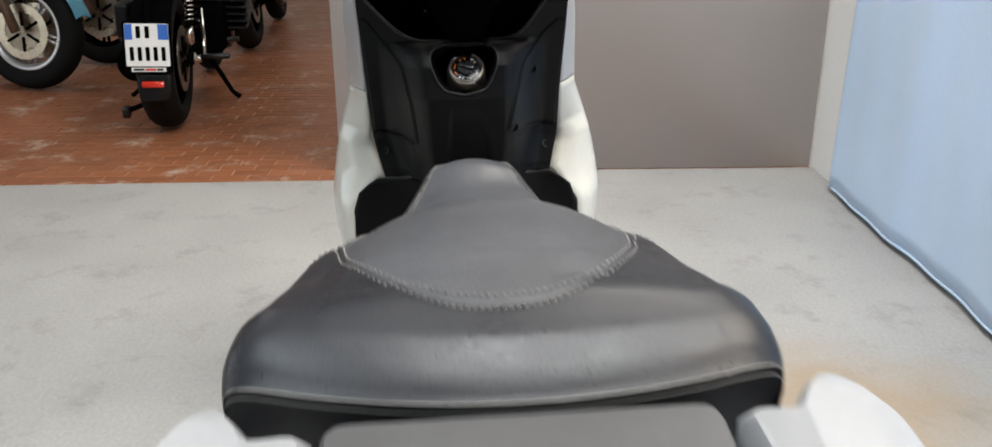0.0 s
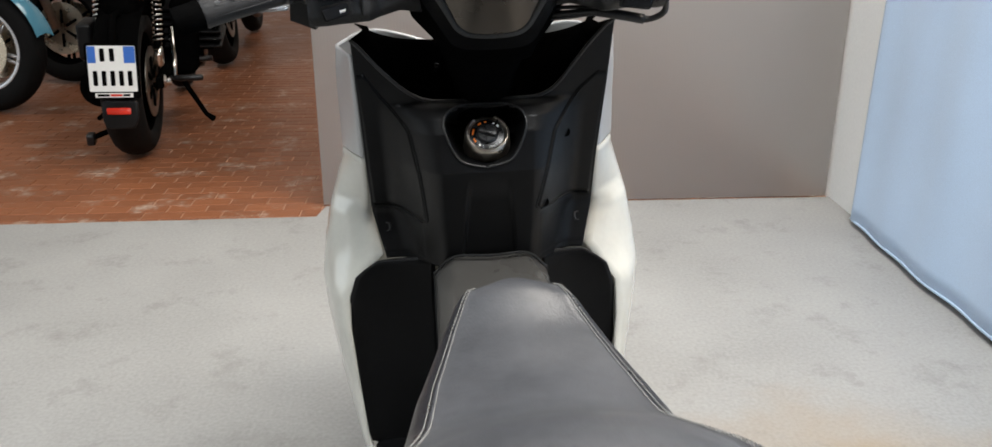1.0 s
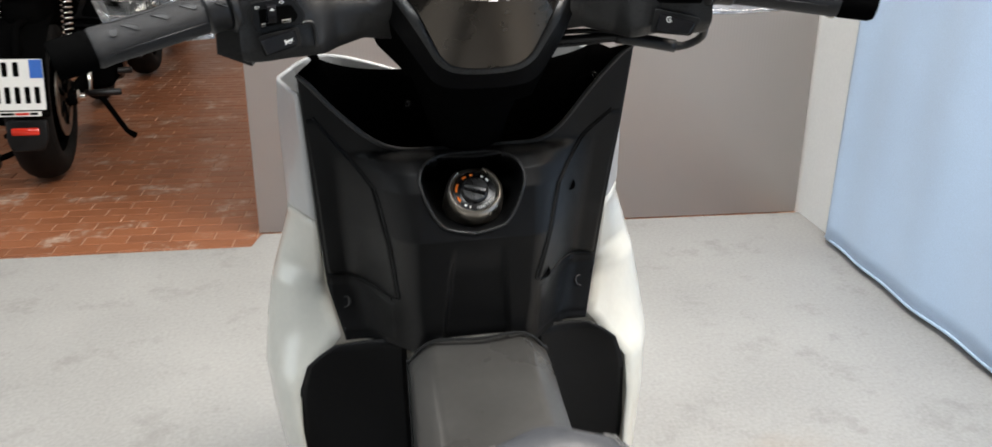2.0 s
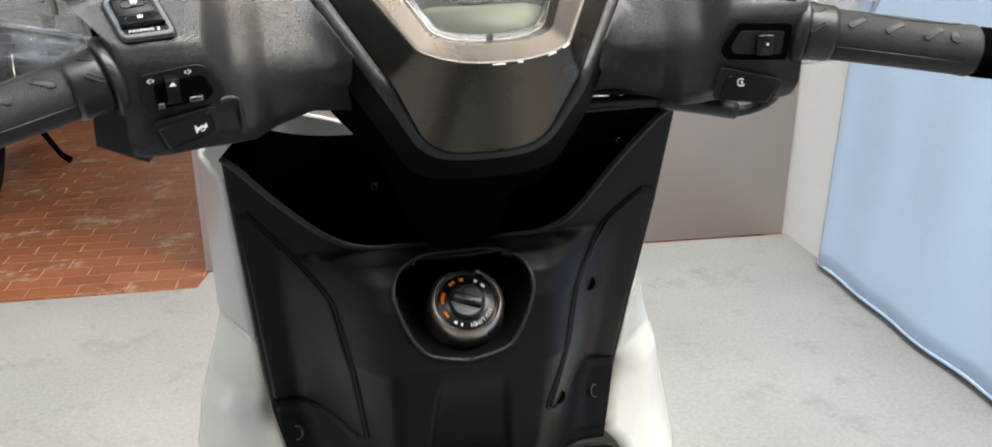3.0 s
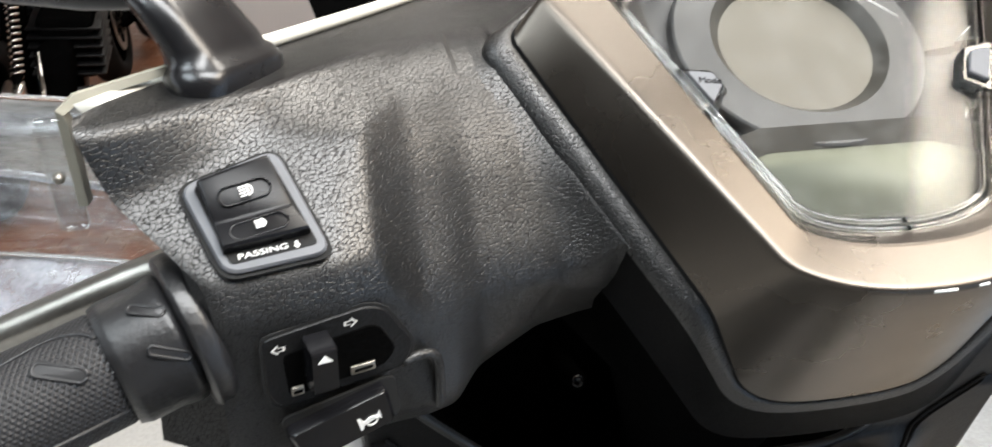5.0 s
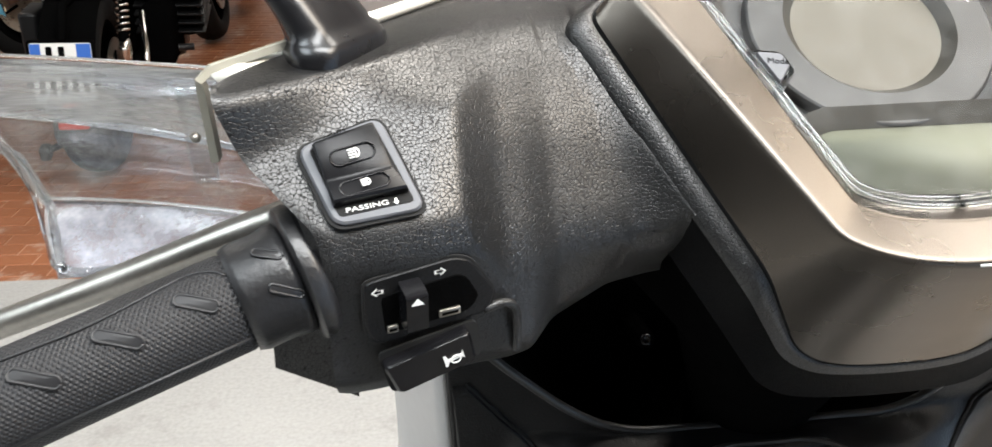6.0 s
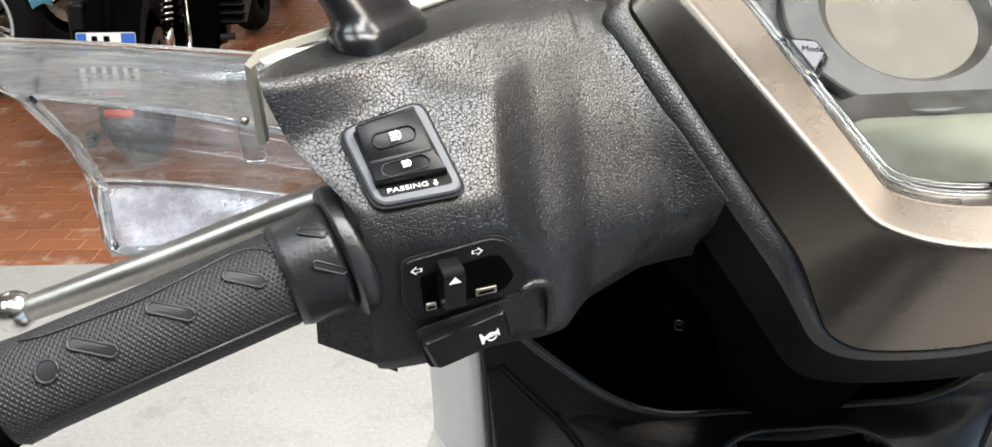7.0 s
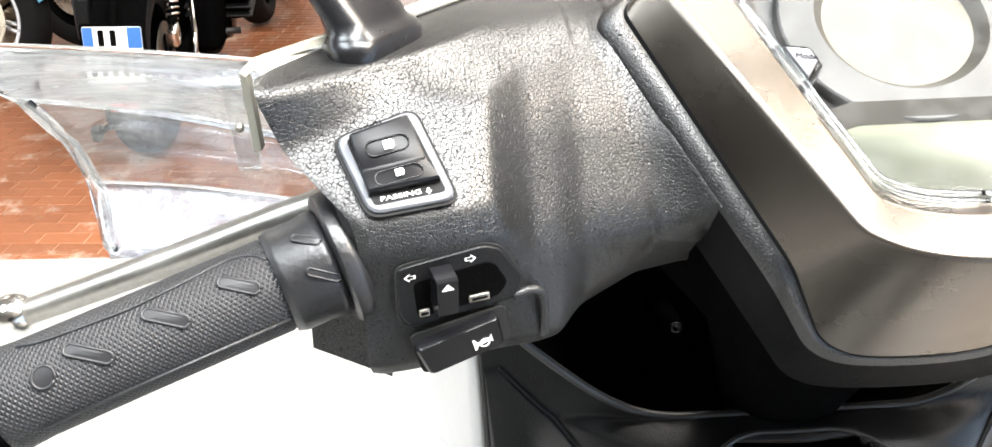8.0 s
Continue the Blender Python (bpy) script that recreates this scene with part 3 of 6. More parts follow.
for side in (-1, 1):

    lid_z = (0.6636, 0.668, 0.740, 0.799, 0.842, 0.876) if side < 0 else (0.6870, 0.691, 0.740, 0.794, 0.842, 0.866)
    lid_x = (0.0920, 0.0850, 0.0915, 0.1030, 0.1370, 0.1590) if side < 0 else (0.0700, 0.0635, 0.0760, 0.0903, 0.1280, 0.1540)
    lid_low, lid_out, lid_top = (0.6636, 0.674, 0.876) if side < 0 else (0.6870, 0.672, 0.866)

    def lid_fn(u, v):
        low = lid_low + (lid_out - lid_low) * u
        z = low + (lid_top - low) * v
        inner = float(np.interp(z, lid_z, lid_x))
        x = inner + (edge_x(z, side) * 0.985 - inner) * u
        rim = min(1.0, min(u, 1 - u) * 34, min(v, 1 - v) * 48)
        return on_shield(side * x, z, -0.0010 + 0.0036 * rim ** 0.5)

    def trim_fn(u, v):
        x = lid_x[1] + 0.002 + (0.160 - lid_x[1]) * u
        top = lid_low - 0.004 + (lid_out - lid_low) * u
        z = 0.601 + (top - 0.601) * v
        x = min(x, edge_x(z, side) * 0.988)
        rim = min(1.0, u * 10, (1 - u) * 24, min(v, 1 - v) * 16)
        return on_shield(side * x, z, -0.0012 + 0.0024 * rim ** 0.5)

    part("glovebox_lid", sheet(lid_fn, 34, 48), "black", shield, "satin black glovebox lid")
    part("glovebox_seam", tube([on_shield(side * (abs(lid_fn(0.0, i / 60).x) - 0.0015), lid_fn(0.0, i / 60).z, 0.0004) for i in range(61)] , 0.0013, 6), "groove", shield)
    part("lid_lower_seam", tube([on_shield(lid_fn(i / 30, 0.0).x, lid_fn(i / 30, 0.0).z - 0.0015, 0.0004) for i in range(31)], 0.0013, 6), "groove", shield)
    part("lower_trim", sheet(trim_fn, 24, 16), "black", shield, "satin black lower trim panel")
    for x, z, r in ((0.1440 if side < 0 else 0.1360, 0.638, 0.0055), (0.1085, 0.783, 0.0050), (0.0755, 0.693, 0.0050)):
        if side < 0 and z > 0.65:
            continue
        m = basis(on_shield(side * x, z, 0.0), (1, 0, 0), (side * 0.30, -0.9, 0.30))
        part("screw", lathe([(r * 1.25, 0), (r * 1.25, 0.0016), (r, 0.0018), (r * 0.9, 0.0004), (r * 0.4, 0.0002), (0, 0.0008)], m, 16), "dark" if z > 0.65 else "trim", shield)

# well of the ignition lock
ring = []
for i in range(48):
    a = 2 * math.pi * i / 48
    lo, hi = 0.0, 0.09
    for _ in range(18):
        mid = (lo + hi) / 2
        if in_key_well(WELL_X + mid * math.sin(a), 0.797 - mid * math.cos(a), 0.0015):
            lo = mid
        else:
            hi = mid
    ring.append(on_shield(WELL_X + lo * math.sin(a), 0.797 - lo * math.cos(a), 0.0012))
centre = Vector((WELL_X, 0.0, 0.797))
well = [ring]
for shrink, depth in ((0.97, 0.012), (0.93, 0.034), (0.84, 0.048), (0.3, 0.051), (0.01, 0.051)):
    well.append([centre.lerp(p, shrink) + Vector((0, depth + 0.2 * p.y * (1 - shrink), -14 * depth * max(0.0, p.z - centre.z))) for p in ring])
part("key_well", skin(well, True, False), "black", shield)
lip = smooth_line(ring[::2], 72, True)
part("key_well_lip", tube(lip + lip[:1], 0.0014, 8), "trim", shield)
lock_m = basis((0.0, 0.0005, 0.7840), (1, 0, 0), (0, -0.70, 0.714)) @ Matrix.Diagonal((1.12, 1.12, 1, 1))
LOCK_RING = [(2 * math.pi * k / 60, 0.0 if abs(k - 16) < 5 else 1.0) for k in range(60)]


def collar_ring(r, h, cut=0.0):
    """A turn of the collar; its rim is cut away over a short stretch at the top."""
    return [lock_m @ Vector((r * math.cos(a), r * math.sin(a), h - cut * (1 - full))) for a, full in LOCK_RING]


lock = part("ignition_lock", skin([collar_ring(0.0290, -0.034), collar_ring(0.0272, 0.006), collar_ring(0.0268, 0.0125, 0.004), collar_ring(0.0252, 0.0175, 0.008), collar_ring(0.0228, 0.0185, 0.009), collar_ring(0.0214, 0.0170, 0.007), collar_ring(0.0212, 0.0100), collar_ring(0.0001, 0.0100)], True, True), "collar", scooter, "worn metal collar round the ignition lock", crease=50)
part("lock_dial", lathe([(0.0208, 0.0100), (0.0206, 0.0132), (0.0195, 0.0138), (0.0, 0.0138)], lock_m, 40), "gloss_black", lock, "black dial with white and orange marks", crease=40)
part("lock_knob", lathe([(0.0128, 0.0138), (0.0126, 0.0175), (0.0110, 0.0190), (0.0, 0.0190)], lock_m, 28), "knob", lock, crease=40)
part("knob_ridge", block(0.0215, 0.0065, 0.006, lock_m @ pose(0, 0, 0.0205, 0, 0, -22), 0.0015), "knob", lock)
for i, (deg, span, mat) in enumerate(((165, 30, "orange"), (120, 16, "orange"), (95, 10, "orange"), (205, 18, "orange"), (60, 8, "mark"), (40, 12, "mark"), (235, 8, "mark"), (250, 5, "mark"))):
    bm = bmesh.new()
    arc = [radians(deg - span / 2 + span * j / 6) for j in range(7)]
    skin([[lock_m @ Vector((r * math.cos(a), r * math.sin(a), 0.0139)) for a in arc] for r in (0.0180, 0.0158)], False, False, bm)
    part("dial_mark", bm, mat, lock, smooth=False)
for i, ch in enumerate("IGNITION"):
    a = radians(-88 + i * 8.4)
    lettering("letter", ch, 0.0042, lock_m @ Matrix.Rotation(a, 4, "Z") @ pose(0.0172, 0, 0.0140, 0, 0, 90), "mark", lock)


# open tray behind the rim
def tray_point(u, v):
    s = 2 * u - 1
    top = shield_point(u, 1.0)
    back = Vector((s * 0.167, 0.100 + 0.025 * (1 - s * s), 0.899 + 0.030 * s ** 4))
    floor_a = Vector((top.x * 0.93, top.y + 0.045, 0.775 + 0.150 * abs(s) ** 3))
    floor_b = Vector((s * 0.150, 0.095, 0.775 + 0.150 * abs(s) ** 3))
    keys = [top, top.lerp(floor_a, 0.5) + Vector((0, 0.004, 0)), floor_a, floor_b, back.lerp(floor_b, 0.5), back]
    f = v * 5
    i = min(4, int(f))
    return keys[i].lerp(keys[i + 1], f - i)


# shade inside the tray is put into its unreflecting black
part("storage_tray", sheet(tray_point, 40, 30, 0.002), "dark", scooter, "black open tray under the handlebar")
# screws on short bosses of the tray wall
for spot, foot in (((-0.0607, 0.0392, 0.8782), (-0.058, 0.100, 0.858)), ((0.1404, 0.0433, 0.8964), (0.136, 0.095, 0.875))):
    boss = part("screw_boss", tube([spot, foot], [0.0050, 0.0075], 12), "dark", scooter)
    part("tray_screw", lathe([(0.0032, 0), (0.0032, 0.0014), (0.0022, 0.0022), (0.0010, 0.0012), (0.0, 0.0012)], basis(spot, (1, 0, 0), (0, -0.9, 0.42)), 14), "satin_black", boss)


# outer fairing, one shell a side
F_KEY = (0.20, 0.31, 0.39, 0.49, 0.545, 0.60, 0.65, 0.74, 0.86, 0.935)


def fairing(side, z0, z1, mat, label):
    def fn(u, v):
        z = z0 + (z1 - z0) * v
        ix = float(np.interp(z, F_KEY, (0.165, 0.190, 0.197, 0.203, 0.200, 0.149, 0.164, 0.165, 0.1665, 0.169)))
        ix += (-0.006 if side > 0 else 0.003) if z > 0.58 else (-0.010 if side > 0 else 0.006)
        inner = Vector((ix, np.interp(z, F_KEY, (0.03, 0.04, 0.05, 0.055, 0.06, 0.074, 0.108, 0.062, 0.024, 0.004)), z))
        bulge = Vector((np.interp(z, F_KEY, (0.200, 0.214, 0.231, 0.244, 0.248, 0.242, 0.231, 0.2005, 0.198, 0.190)) - (0.007 if side > 0 else 0.0),
                        np.interp(z, F_KEY, (0.15, 0.16, 0.17, 0.17, 0.17, 0.17, 0.17, 0.16, 0.14, 0.12)), z))
        shoulder = Vector((bulge.x * 0.72, 0.30 - 0.06 * v, z))
        front = Vector((0.0, 0.40 - 0.12 * v * v, z - 0.05 * v))
        a = inner.lerp(bulge, 0.55) + Vector((0.004, -0.030 if z < 0.66 else -0.010, 0))
        return [Vector((side * p.x, p.y, p.z)) for p in (inner, a, bulge, shoulder, front)]

    rows = []
    for j in range(49):
        rows.append(smooth_line(fn(0, j / 48), 28))
    bm = skin(rows, False, False)
    bmesh.ops.recalc_face_normals(bm, faces=bm.faces)
    bmesh.ops.solidify(bm, geom=bm.faces[:], thickness=0.004)
    return part("side_fairing", bm, mat, scooter, label)


for side in (-1, 1):
    fairing(side, 0.20, 0.748, "white", "glossy pearl white side fairing")
    fairing(side, 0.7505, 0.900, "silver", "pale silver upper side fairing")

# footwell: upright black panel, footboard and the centre tunnel
for side in (-1, 1):
    def well_fn(u, v):
        z = 0.598 - 0.318 * v
        outer = np.interp(z, (0.28, 0.31, 0.45, 0.535, 0.575, 0.60), (0.180, 0.189, 0.201, 0.199, 0.186, 0.150)) + (0.007 if side < 0 else -0.011)
        x = 0.078 + (outer - 0.078) * u
        return (side * x, 0.055 + 0.015 * math.sin(v * 3) + 0.02 * u * (1 - u), z)
    part("footwell_panel", sheet(well_fn, 16, 24, 0.003), "black", scooter)
    part("footboard", prism([(side * 0.07, 0.07), (side * 0.185, 0.06), (side * 0.20, -0.15), (side * 0.19, -0.42), (side * 0.07, -0.45)], 0.022, pose(0, 0, 0.27), 0.01, 2, 0.003), "black", scooter)
    part("footboard_edge", tube(smooth_line([(side * 0.188, 0.06, 0.285), (side * 0.205, -0.15, 0.285), (side * 0.192, -0.44, 0.287)], 14), 0.009, 8), "white", scooter)


def tunnel_ring(y, top, half, low):
    return fillet([(-half, y, low), (-half, y, top - 0.022), (-half * 0.68, y, top), (half * 0.68, y, top), (half, y, top - 0.022), (half, y, low)], 0.006, 2)


part("centre_tunnel", skin([tunnel_ring(*k) for k in ((0.03, 0.600, 0.078, 0.27), (0.012, 0.613, 0.079, 0.27), (-0.02, 0.612, 0.079, 0.27), (-0.12, 0.585, 0.080, 0.27), (-0.26, 0.585, 0.083, 0.27), (-0.38, 0.64, 0.09, 0.27), (-0.46, 0.69, 0.10, 0.27))]), "tunnel", scooter, "dark grey centre tunnel panel", crease=35)
for side in (-1, 1):
    part("tunnel_seam", tube([(side * 0.0795, 0.016, 0.592), (side * 0.0805, 0.0, 0.45), (side * 0.081, 0.01, 0.30)], 0.0014, 6), "groove", scooter)
part("tunnel_top_seam", tube(smooth_line([(-0.080, 0.010, 0.590), (-0.052, 0.004, 0.617), (0.0, -0.004, 0.620), (0.052, 0.004, 0.617), (0.080, 0.010, 0.590)], 30), 0.0018, 6), "groove", scooter)

# ---- seat
SEAT_Y = (-0.392, -0.408, -0.46, -0.54, -0.61, -0.67, -0.72, -0.76, -0.83, -0.90, -0.95, -0.980, -1.000, -1.010, -1.016)
SEAT_W = (0.031, 0.051, 0.072, 0.093, 0.103, 0.112, 0.132, 0.150, 0.161, 0.167, 0.169, 0.170, 0.169, 0.168, 0.166)
SEAT_Z = (0.757, 0.768, 0.750, 0.746, 0.757, 0.789, 0.824, 0.838, 0.8435, 0.8455, 0.8405, 0.8305, 0.8194, 0.8122, 0.8063)
SHOULDER = 0.62


def seam_y(s):
    """The cross seam runs forward from the middle of the seat to its flanks."""
    return -0.957 + 0.212 * min(1.0, abs(s) / 0.66) ** 2.7


def seat_at(y, s):
    """A point of the seat's skin: y along it, s from -1 to 1 across, over the top and down both flanks."""
    w = float(np.interp(y, SEAT_Y[::-1], SEAT_W[::-1]))
    z = float(np.interp(y, SEAT_Y[::-1], SEAT_Z[::-1]))
    soft = 0.015 if y > -0.93 else 0.004
    z = 0.5 * z + 0.25 * float(np.interp(y - soft, SEAT_Y[::-1], SEAT_Z[::-1])) + 0.25 * float(np.interp(min(y + soft, -0.392), SEAT_Y[::-1], SEAT_Z[::-1]))
    a, k = abs(s), w / 0.17
    crown = float(np.interp(y, (-0.95, -0.90, -0.83, -0.745, -0.67, -0.55), (0.010, 0.021, 0.034, 0.037, 0.014, 0.007)))
    if a < SHOULDER:
        t = a / SHOULDER
        x, dz = t * w * 0.74, -crown * t ** 2.2
    else:
        t = (a - SHOULDER) / (1 - SHOULDER)
        ang = min(t * 1.7, 1.0) * math.pi / 2
        x = w * 0.74 + w * 0.26 * math.sin(ang) - 0.010 * max(0, t - 0.5)
        dz = -crown - 0.041 * k * (1 - math.cos(ang)) - 0.038 * max(0, t - 0.50) / 0.50
    # the rear edge runs level and bows backwards in the middle
    x = math.copysign(x, s) - 0.0086
    rear = min(1.0, max(0.0, (-y - 0.80) / 0.21))
    if y < -0.93:
        z, dz = 0.846, -(max(0.0, 0.846 - z) ** 3 + abs(dz) ** 3) ** (1 / 3)
    return Vector((x, y + rear * rear * 1.33 * x * x, z + dz))


def front_part(k, s):
    return seat_at(-0.392 + (seam_y(s) + 0.392) * k, s)


def rear_part(k, s):
    return seat_at(seam_y(s) + (-1.016 - seam_y(s)) * k, s)


def seat_patch(fn, s0, s1, nk, ns):
    return skin([[fn(i / nk, s0 + (s1 - s0) * j / ns) for j in range(ns + 1)] for i in range(nk + 1)], False, False)


seat = part("seat", seat_patch(front_part, -0.66, 0.66, 80, 44), "seat", scooter, "charcoal and black stitched vinyl seat")
part("rear_cover", seat_patch(rear_part, -1, 1, 50, 80), "seat_dark", seat, "black vinyl rear cover with grey stitching")
for s in (-1, 1):
    part("side_cover", seat_patch(front_part, s * 0.66, s * 1.0, 80, 14), "seat_dark", seat, "black vinyl side of the seat")
part("nose_cover", skin([[seat_at(-0.392, s) for s in np.linspace(-1, 1, 40)], [seat_at(-0.392, s).lerp(Vector((-0.006, -0.400, 0.715)), 0.5) for s in np.linspace(-1, 1, 40)]], False, False), "seat_dark", seat)
part("tail_cover", skin([[seat_at(-1.016, s) for s in np.linspace(-1, 1, 40)], [Vector((seat_at(-1.016, s).x * 0.98, seat_at(-1.016, s).y + 0.012, 0.70)) for s in np.linspace(-1, 1, 40)]], False, False), "seat_dark", seat)
part("seat_base", skin([[(x, y, z) for x, y, z in ((-w, yy, zz), (w, yy, zz), (w, yy, zz - 0.02), (-w, yy, zz - 0.02))] for yy, w, zz in ((-0.400, 0.035, 0.715), (-0.55, 0.060, 0.700), (-0.70, 0.105, 0.735), (-0.85, 0.150, 0.750), (-0.99, 0.150, 0.722))]), "dark", seat)


def stitches(fn, n, gap=0.35, r=0.00055):
    """A row of short thread stitches along fn(t)."""
    bm = bmesh.new()
    for i in range(n):
        tube([fn((i + 0.1) / n), fn((i + 0.5) / n) + Vector((0, 0, 0.0004)), fn((i + 1 - gap) / n)], r, 5, bm)
    return bm


def lifted(fn, k, s, d=0.0006):
    return fn(k, s) + Vector((math.copysign(d * 0.4, s), 0, d))


for fn, k in ((front_part, 0.985), (rear_part, 0.06)):
    tagged(part("cross_stitching", stitches(lambda t: lifted(fn, k, -0.80 + 1.60 * t), 76), "thread", seat), kind="stuff")
for s in (-1, 1):
    for ds in (-0.014, 0.014):
        tagged(part("edge_stitching", stitches(lambda t: lifted(front_part, 0.03 + 0.95 * t, s * (0.66 + ds)), 90), "thread", seat), kind="stuff")
for drop in (-0.0004, 0.0060):
    part("rear_piping", tube([seat_at(-1.0158, -0.80 + 1.60 * t / 60) + Vector((0, -0.0004 + 0.11 * drop, -drop)) for t in range(61)], 0.0005, 6), "thread", seat)

# ---- tail: silver grab rails with a grey pad between them
for side in (-1, 1):
    pts = [(0.116, -1.014), (0.150, -1.016), (0.160, -0.998), (0.176, -0.978), (0.193, -0.992), (0.205, -1.03), (0.206, -1.09), (0.188, -1.19), (0.150, -1.28), (0.116, -1.29)]
    bm = prism([(side * x, y) for x, y in (pts if side > 0 else pts[::-1])], 0.040, pose(0, 0, 0.760), 0.012, 3, 0.010)
    rail = part("grab_rail", bm, "rail", scooter, "silver grey painted grab rail", crease=50)
    part("rail_bolt", tube([(side * 0.166, -1.005, 0.765), (side * 0.166, -1.005, 0.792)], 0.005, 10), "chrome", rail)
part("rack_pad", prism([(-0.112, -1.014), (0.108, -1.014), (0.102, -1.15), (0.085, -1.30), (-0.085, -1.30), (-0.106, -1.15)], 0.036, pose(0, 0, 0.766), 0.012, 3, 0.006), "pad", scooter, "grey rack pad behind the seat", crease=50)

# ---- lower body, wheels and stand
body_rows = [fillet([(-w, y, lo), (-w * 1.02, y, hi - 0.03), (-w * 0.9, y, hi), (w * 0.9, y, hi), (w * 1.02, y, hi - 0.03), (w, y, lo)], 0.02, 2)
             for y, w, lo, hi in ((-0.42, 0.085, 0.28, 0.69), (-0.55, 0.095, 0.30, 0.69), (-0.72, 0.125, 0.40, 0.70), (-0.90, 0.150, 0.50, 0.715), (-1.08, 0.150, 0.58, 0.745), (-1.27, 0.10, 0.66, 0.762))]
part("rear_body", skin(body_rows), "black", scooter, "black rear bodywork under the seat", crease=40)


def wheel(parent, centre, radius, width, mat, spokes, disc="gold"):
    """Tyre, rim, spokes, hub and brake disc; the axle lies along x."""
    m = pose(*centre, 0, 90, 0)
    h, rr = width / 2, radius * 0.66
    prof = [(rr, -h * 0.72), (rr + 0.02, -h * 0.95)]
    for i in range(9):
        a = radians(-80 + 20 * i)
        prof.append((radius - h * 0.75 + h * 0.75 * math.cos(a), h * math.sin(a)))
    prof += [(rr + 0.02, h * 0.95), (rr, h * 0.72)]
    rings = [[m @ Vector((r * math.cos(a), r * math.sin(a), z)) for a in [2 * math.pi * j / 48 for j in range(48)]] for r, z in prof]
    tyre = part("tyre", skin(rings, True, False), "tyre", parent, "black rubber tyre")
    prof = [(rr + 0.004, -h * 0.74), (rr - 0.010, -h * 0.80), (rr - 0.022, -h * 0.60), (rr - 0.030, -h * 0.2), (rr - 0.030, h * 0.2), (rr - 0.022, h * 0.60), (rr - 0.010, h * 0.80), (rr + 0.004, h * 0.74)]
    rings = [[m @ Vector((r * math.cos(a), r * math.sin(a), z)) for a in [2 * math.pi * j / 48 for j in range(48)]] for r, z in prof]
    rim = part("rim", skin(rings, True, False), mat, parent)
    part("hub", lathe([(0.030, -h * 0.9), (0.042, -h * 0.8), (0.042, h * 0.8), (0.030, h * 0.9)], m, 20), mat, rim, crease=40)
    for i in range(spokes):
        a = 2 * math.pi * i / spokes
        for da in (-0.10, 0.10):
            p, q = (0.04, a + da * 1.5), (rr - 0.02, a + da)
            part("spoke", tube([m @ Vector((p[0] * math.cos(p[1]), p[0] * math.sin(p[1]), 0)), m @ Vector((q[0] * math.cos(q[1]), q[0] * math.sin(q[1]), 0))], [0.012, 0.009], 8), mat, rim)
    if disc:
        for sd in (-1, 1):
            md = m @ pose(0, 0, sd * h * 1.0)
            d = part("brake_disc", lathe([(0.105, -0.002), (0.150, -0.002), (0.150, 0.002), (0.105, 0.002), (0.105, -0.002)], md, 40), disc, rim, crease=40)
            for i in range(6):
                a = 2 * math.pi * i / 6
                part("disc_carrier", tube([md @ Vector((0.03 * math.cos(a), 0.03 * math.sin(a), 0)), md @ Vector((0.108 * math.cos(a), 0.108 * math.sin(a), 0))], 0.008, 6), "dark", rim)
    return tyre


wheel(scooter, (0, 0.46, 0.262), 0.272, 0.10, "rim", 5, "steel")
wheel(scooter, (0, -0.86, 0.262), 0.272, 0.12, "rim", 5, None)
part("front_mudguard", skin([[Vector((x, 0.46 + 0.30 * math.cos(a), 0.272 + 0.30 * math.sin(a))) for x in (-0.065, -0.045, 0, 0.045, 0.065)] for a in [radians(20 + 10 * i) for i in range(15)]], False, False), "white", scooter)
for x in (-0.075, 0.075):
    part("front_fork", tube([(x, 0.46, 0.272), (x, 0.33, 0.62)], 0.018, 12), "dark", scooter)
part("engine_case", block(0.20, 0.50, 0.20, pose(0.0, -0.66, 0.33, -6), 0.04, 3), "dark", scooter)
for x in (-0.17, 0.17):
    part("centre_stand_leg", tube([(x * 0.6, -0.52, 0.30), (x, -0.60, 0.012), (x * 1.1, -0.66, 0.012)], 0.012, 8), "dark", scooter)

# ---- handlebar cover
def bar_section(x_top, strip_y, crest_y, crest_z, x_mid, pad_y, pad_z, x_low, edge_y_, edge_z, foot_y, foot_z):
    """One cross section: front seam, crest, upper edge of the sloping face, its lower edge, rear face, underside."""
    back = min(strip_y - 0.004, 0.03)
    pts = [(x_low, max(back, -0.045), 0.5 * (crest_z + foot_z)), (x_top - 0.001, strip_y, 1.065), (x_top, crest_y, crest_z), (x_mid, pad_y, pad_z),
           (x_low, edge_y_, edge_z), (x_low + 0.002, edge_y_ - 0.002, edge_z - 0.010), (x_low, foot_y, foot_z + 0.010), (x_low, foot_y + 0.009, foot_z), (x_low, max(back, -0.045), foot_z + 0.006)]
    soft = 0.0035 if x_top < -0.153 else 0.014
    return fillet(pts, [0.0035, 0.0035, soft, soft, soft * 0.9, 0.0035 if x_top < -0.153 else 0.008, 0.0035, 0.0035, 0.0035], 3)


def even(ring, n):
    """A closed outline, laid out anew with n points that keep its corners: shares of the way between the old points."""
    out, k = [], len(ring)
    counts = [1] * k
    for _ in range(n - k):
        i = max(range(k), key=lambda q: EVEN_SHARE[q] / counts[q])
        counts[i] += 1
    for i in range(k):
        out += [ring[i].lerp(ring[(i + 1) % k], f / counts[i]) for f in range(counts[i])]
    return out


# how long the stretches of a section are, corner arcs and flats by turns
EVEN_SHARE = [q for flat in (40, 62, 32, 46, 10, 40, 10, 60, 48) for q in (3, 3, 3, flat)]


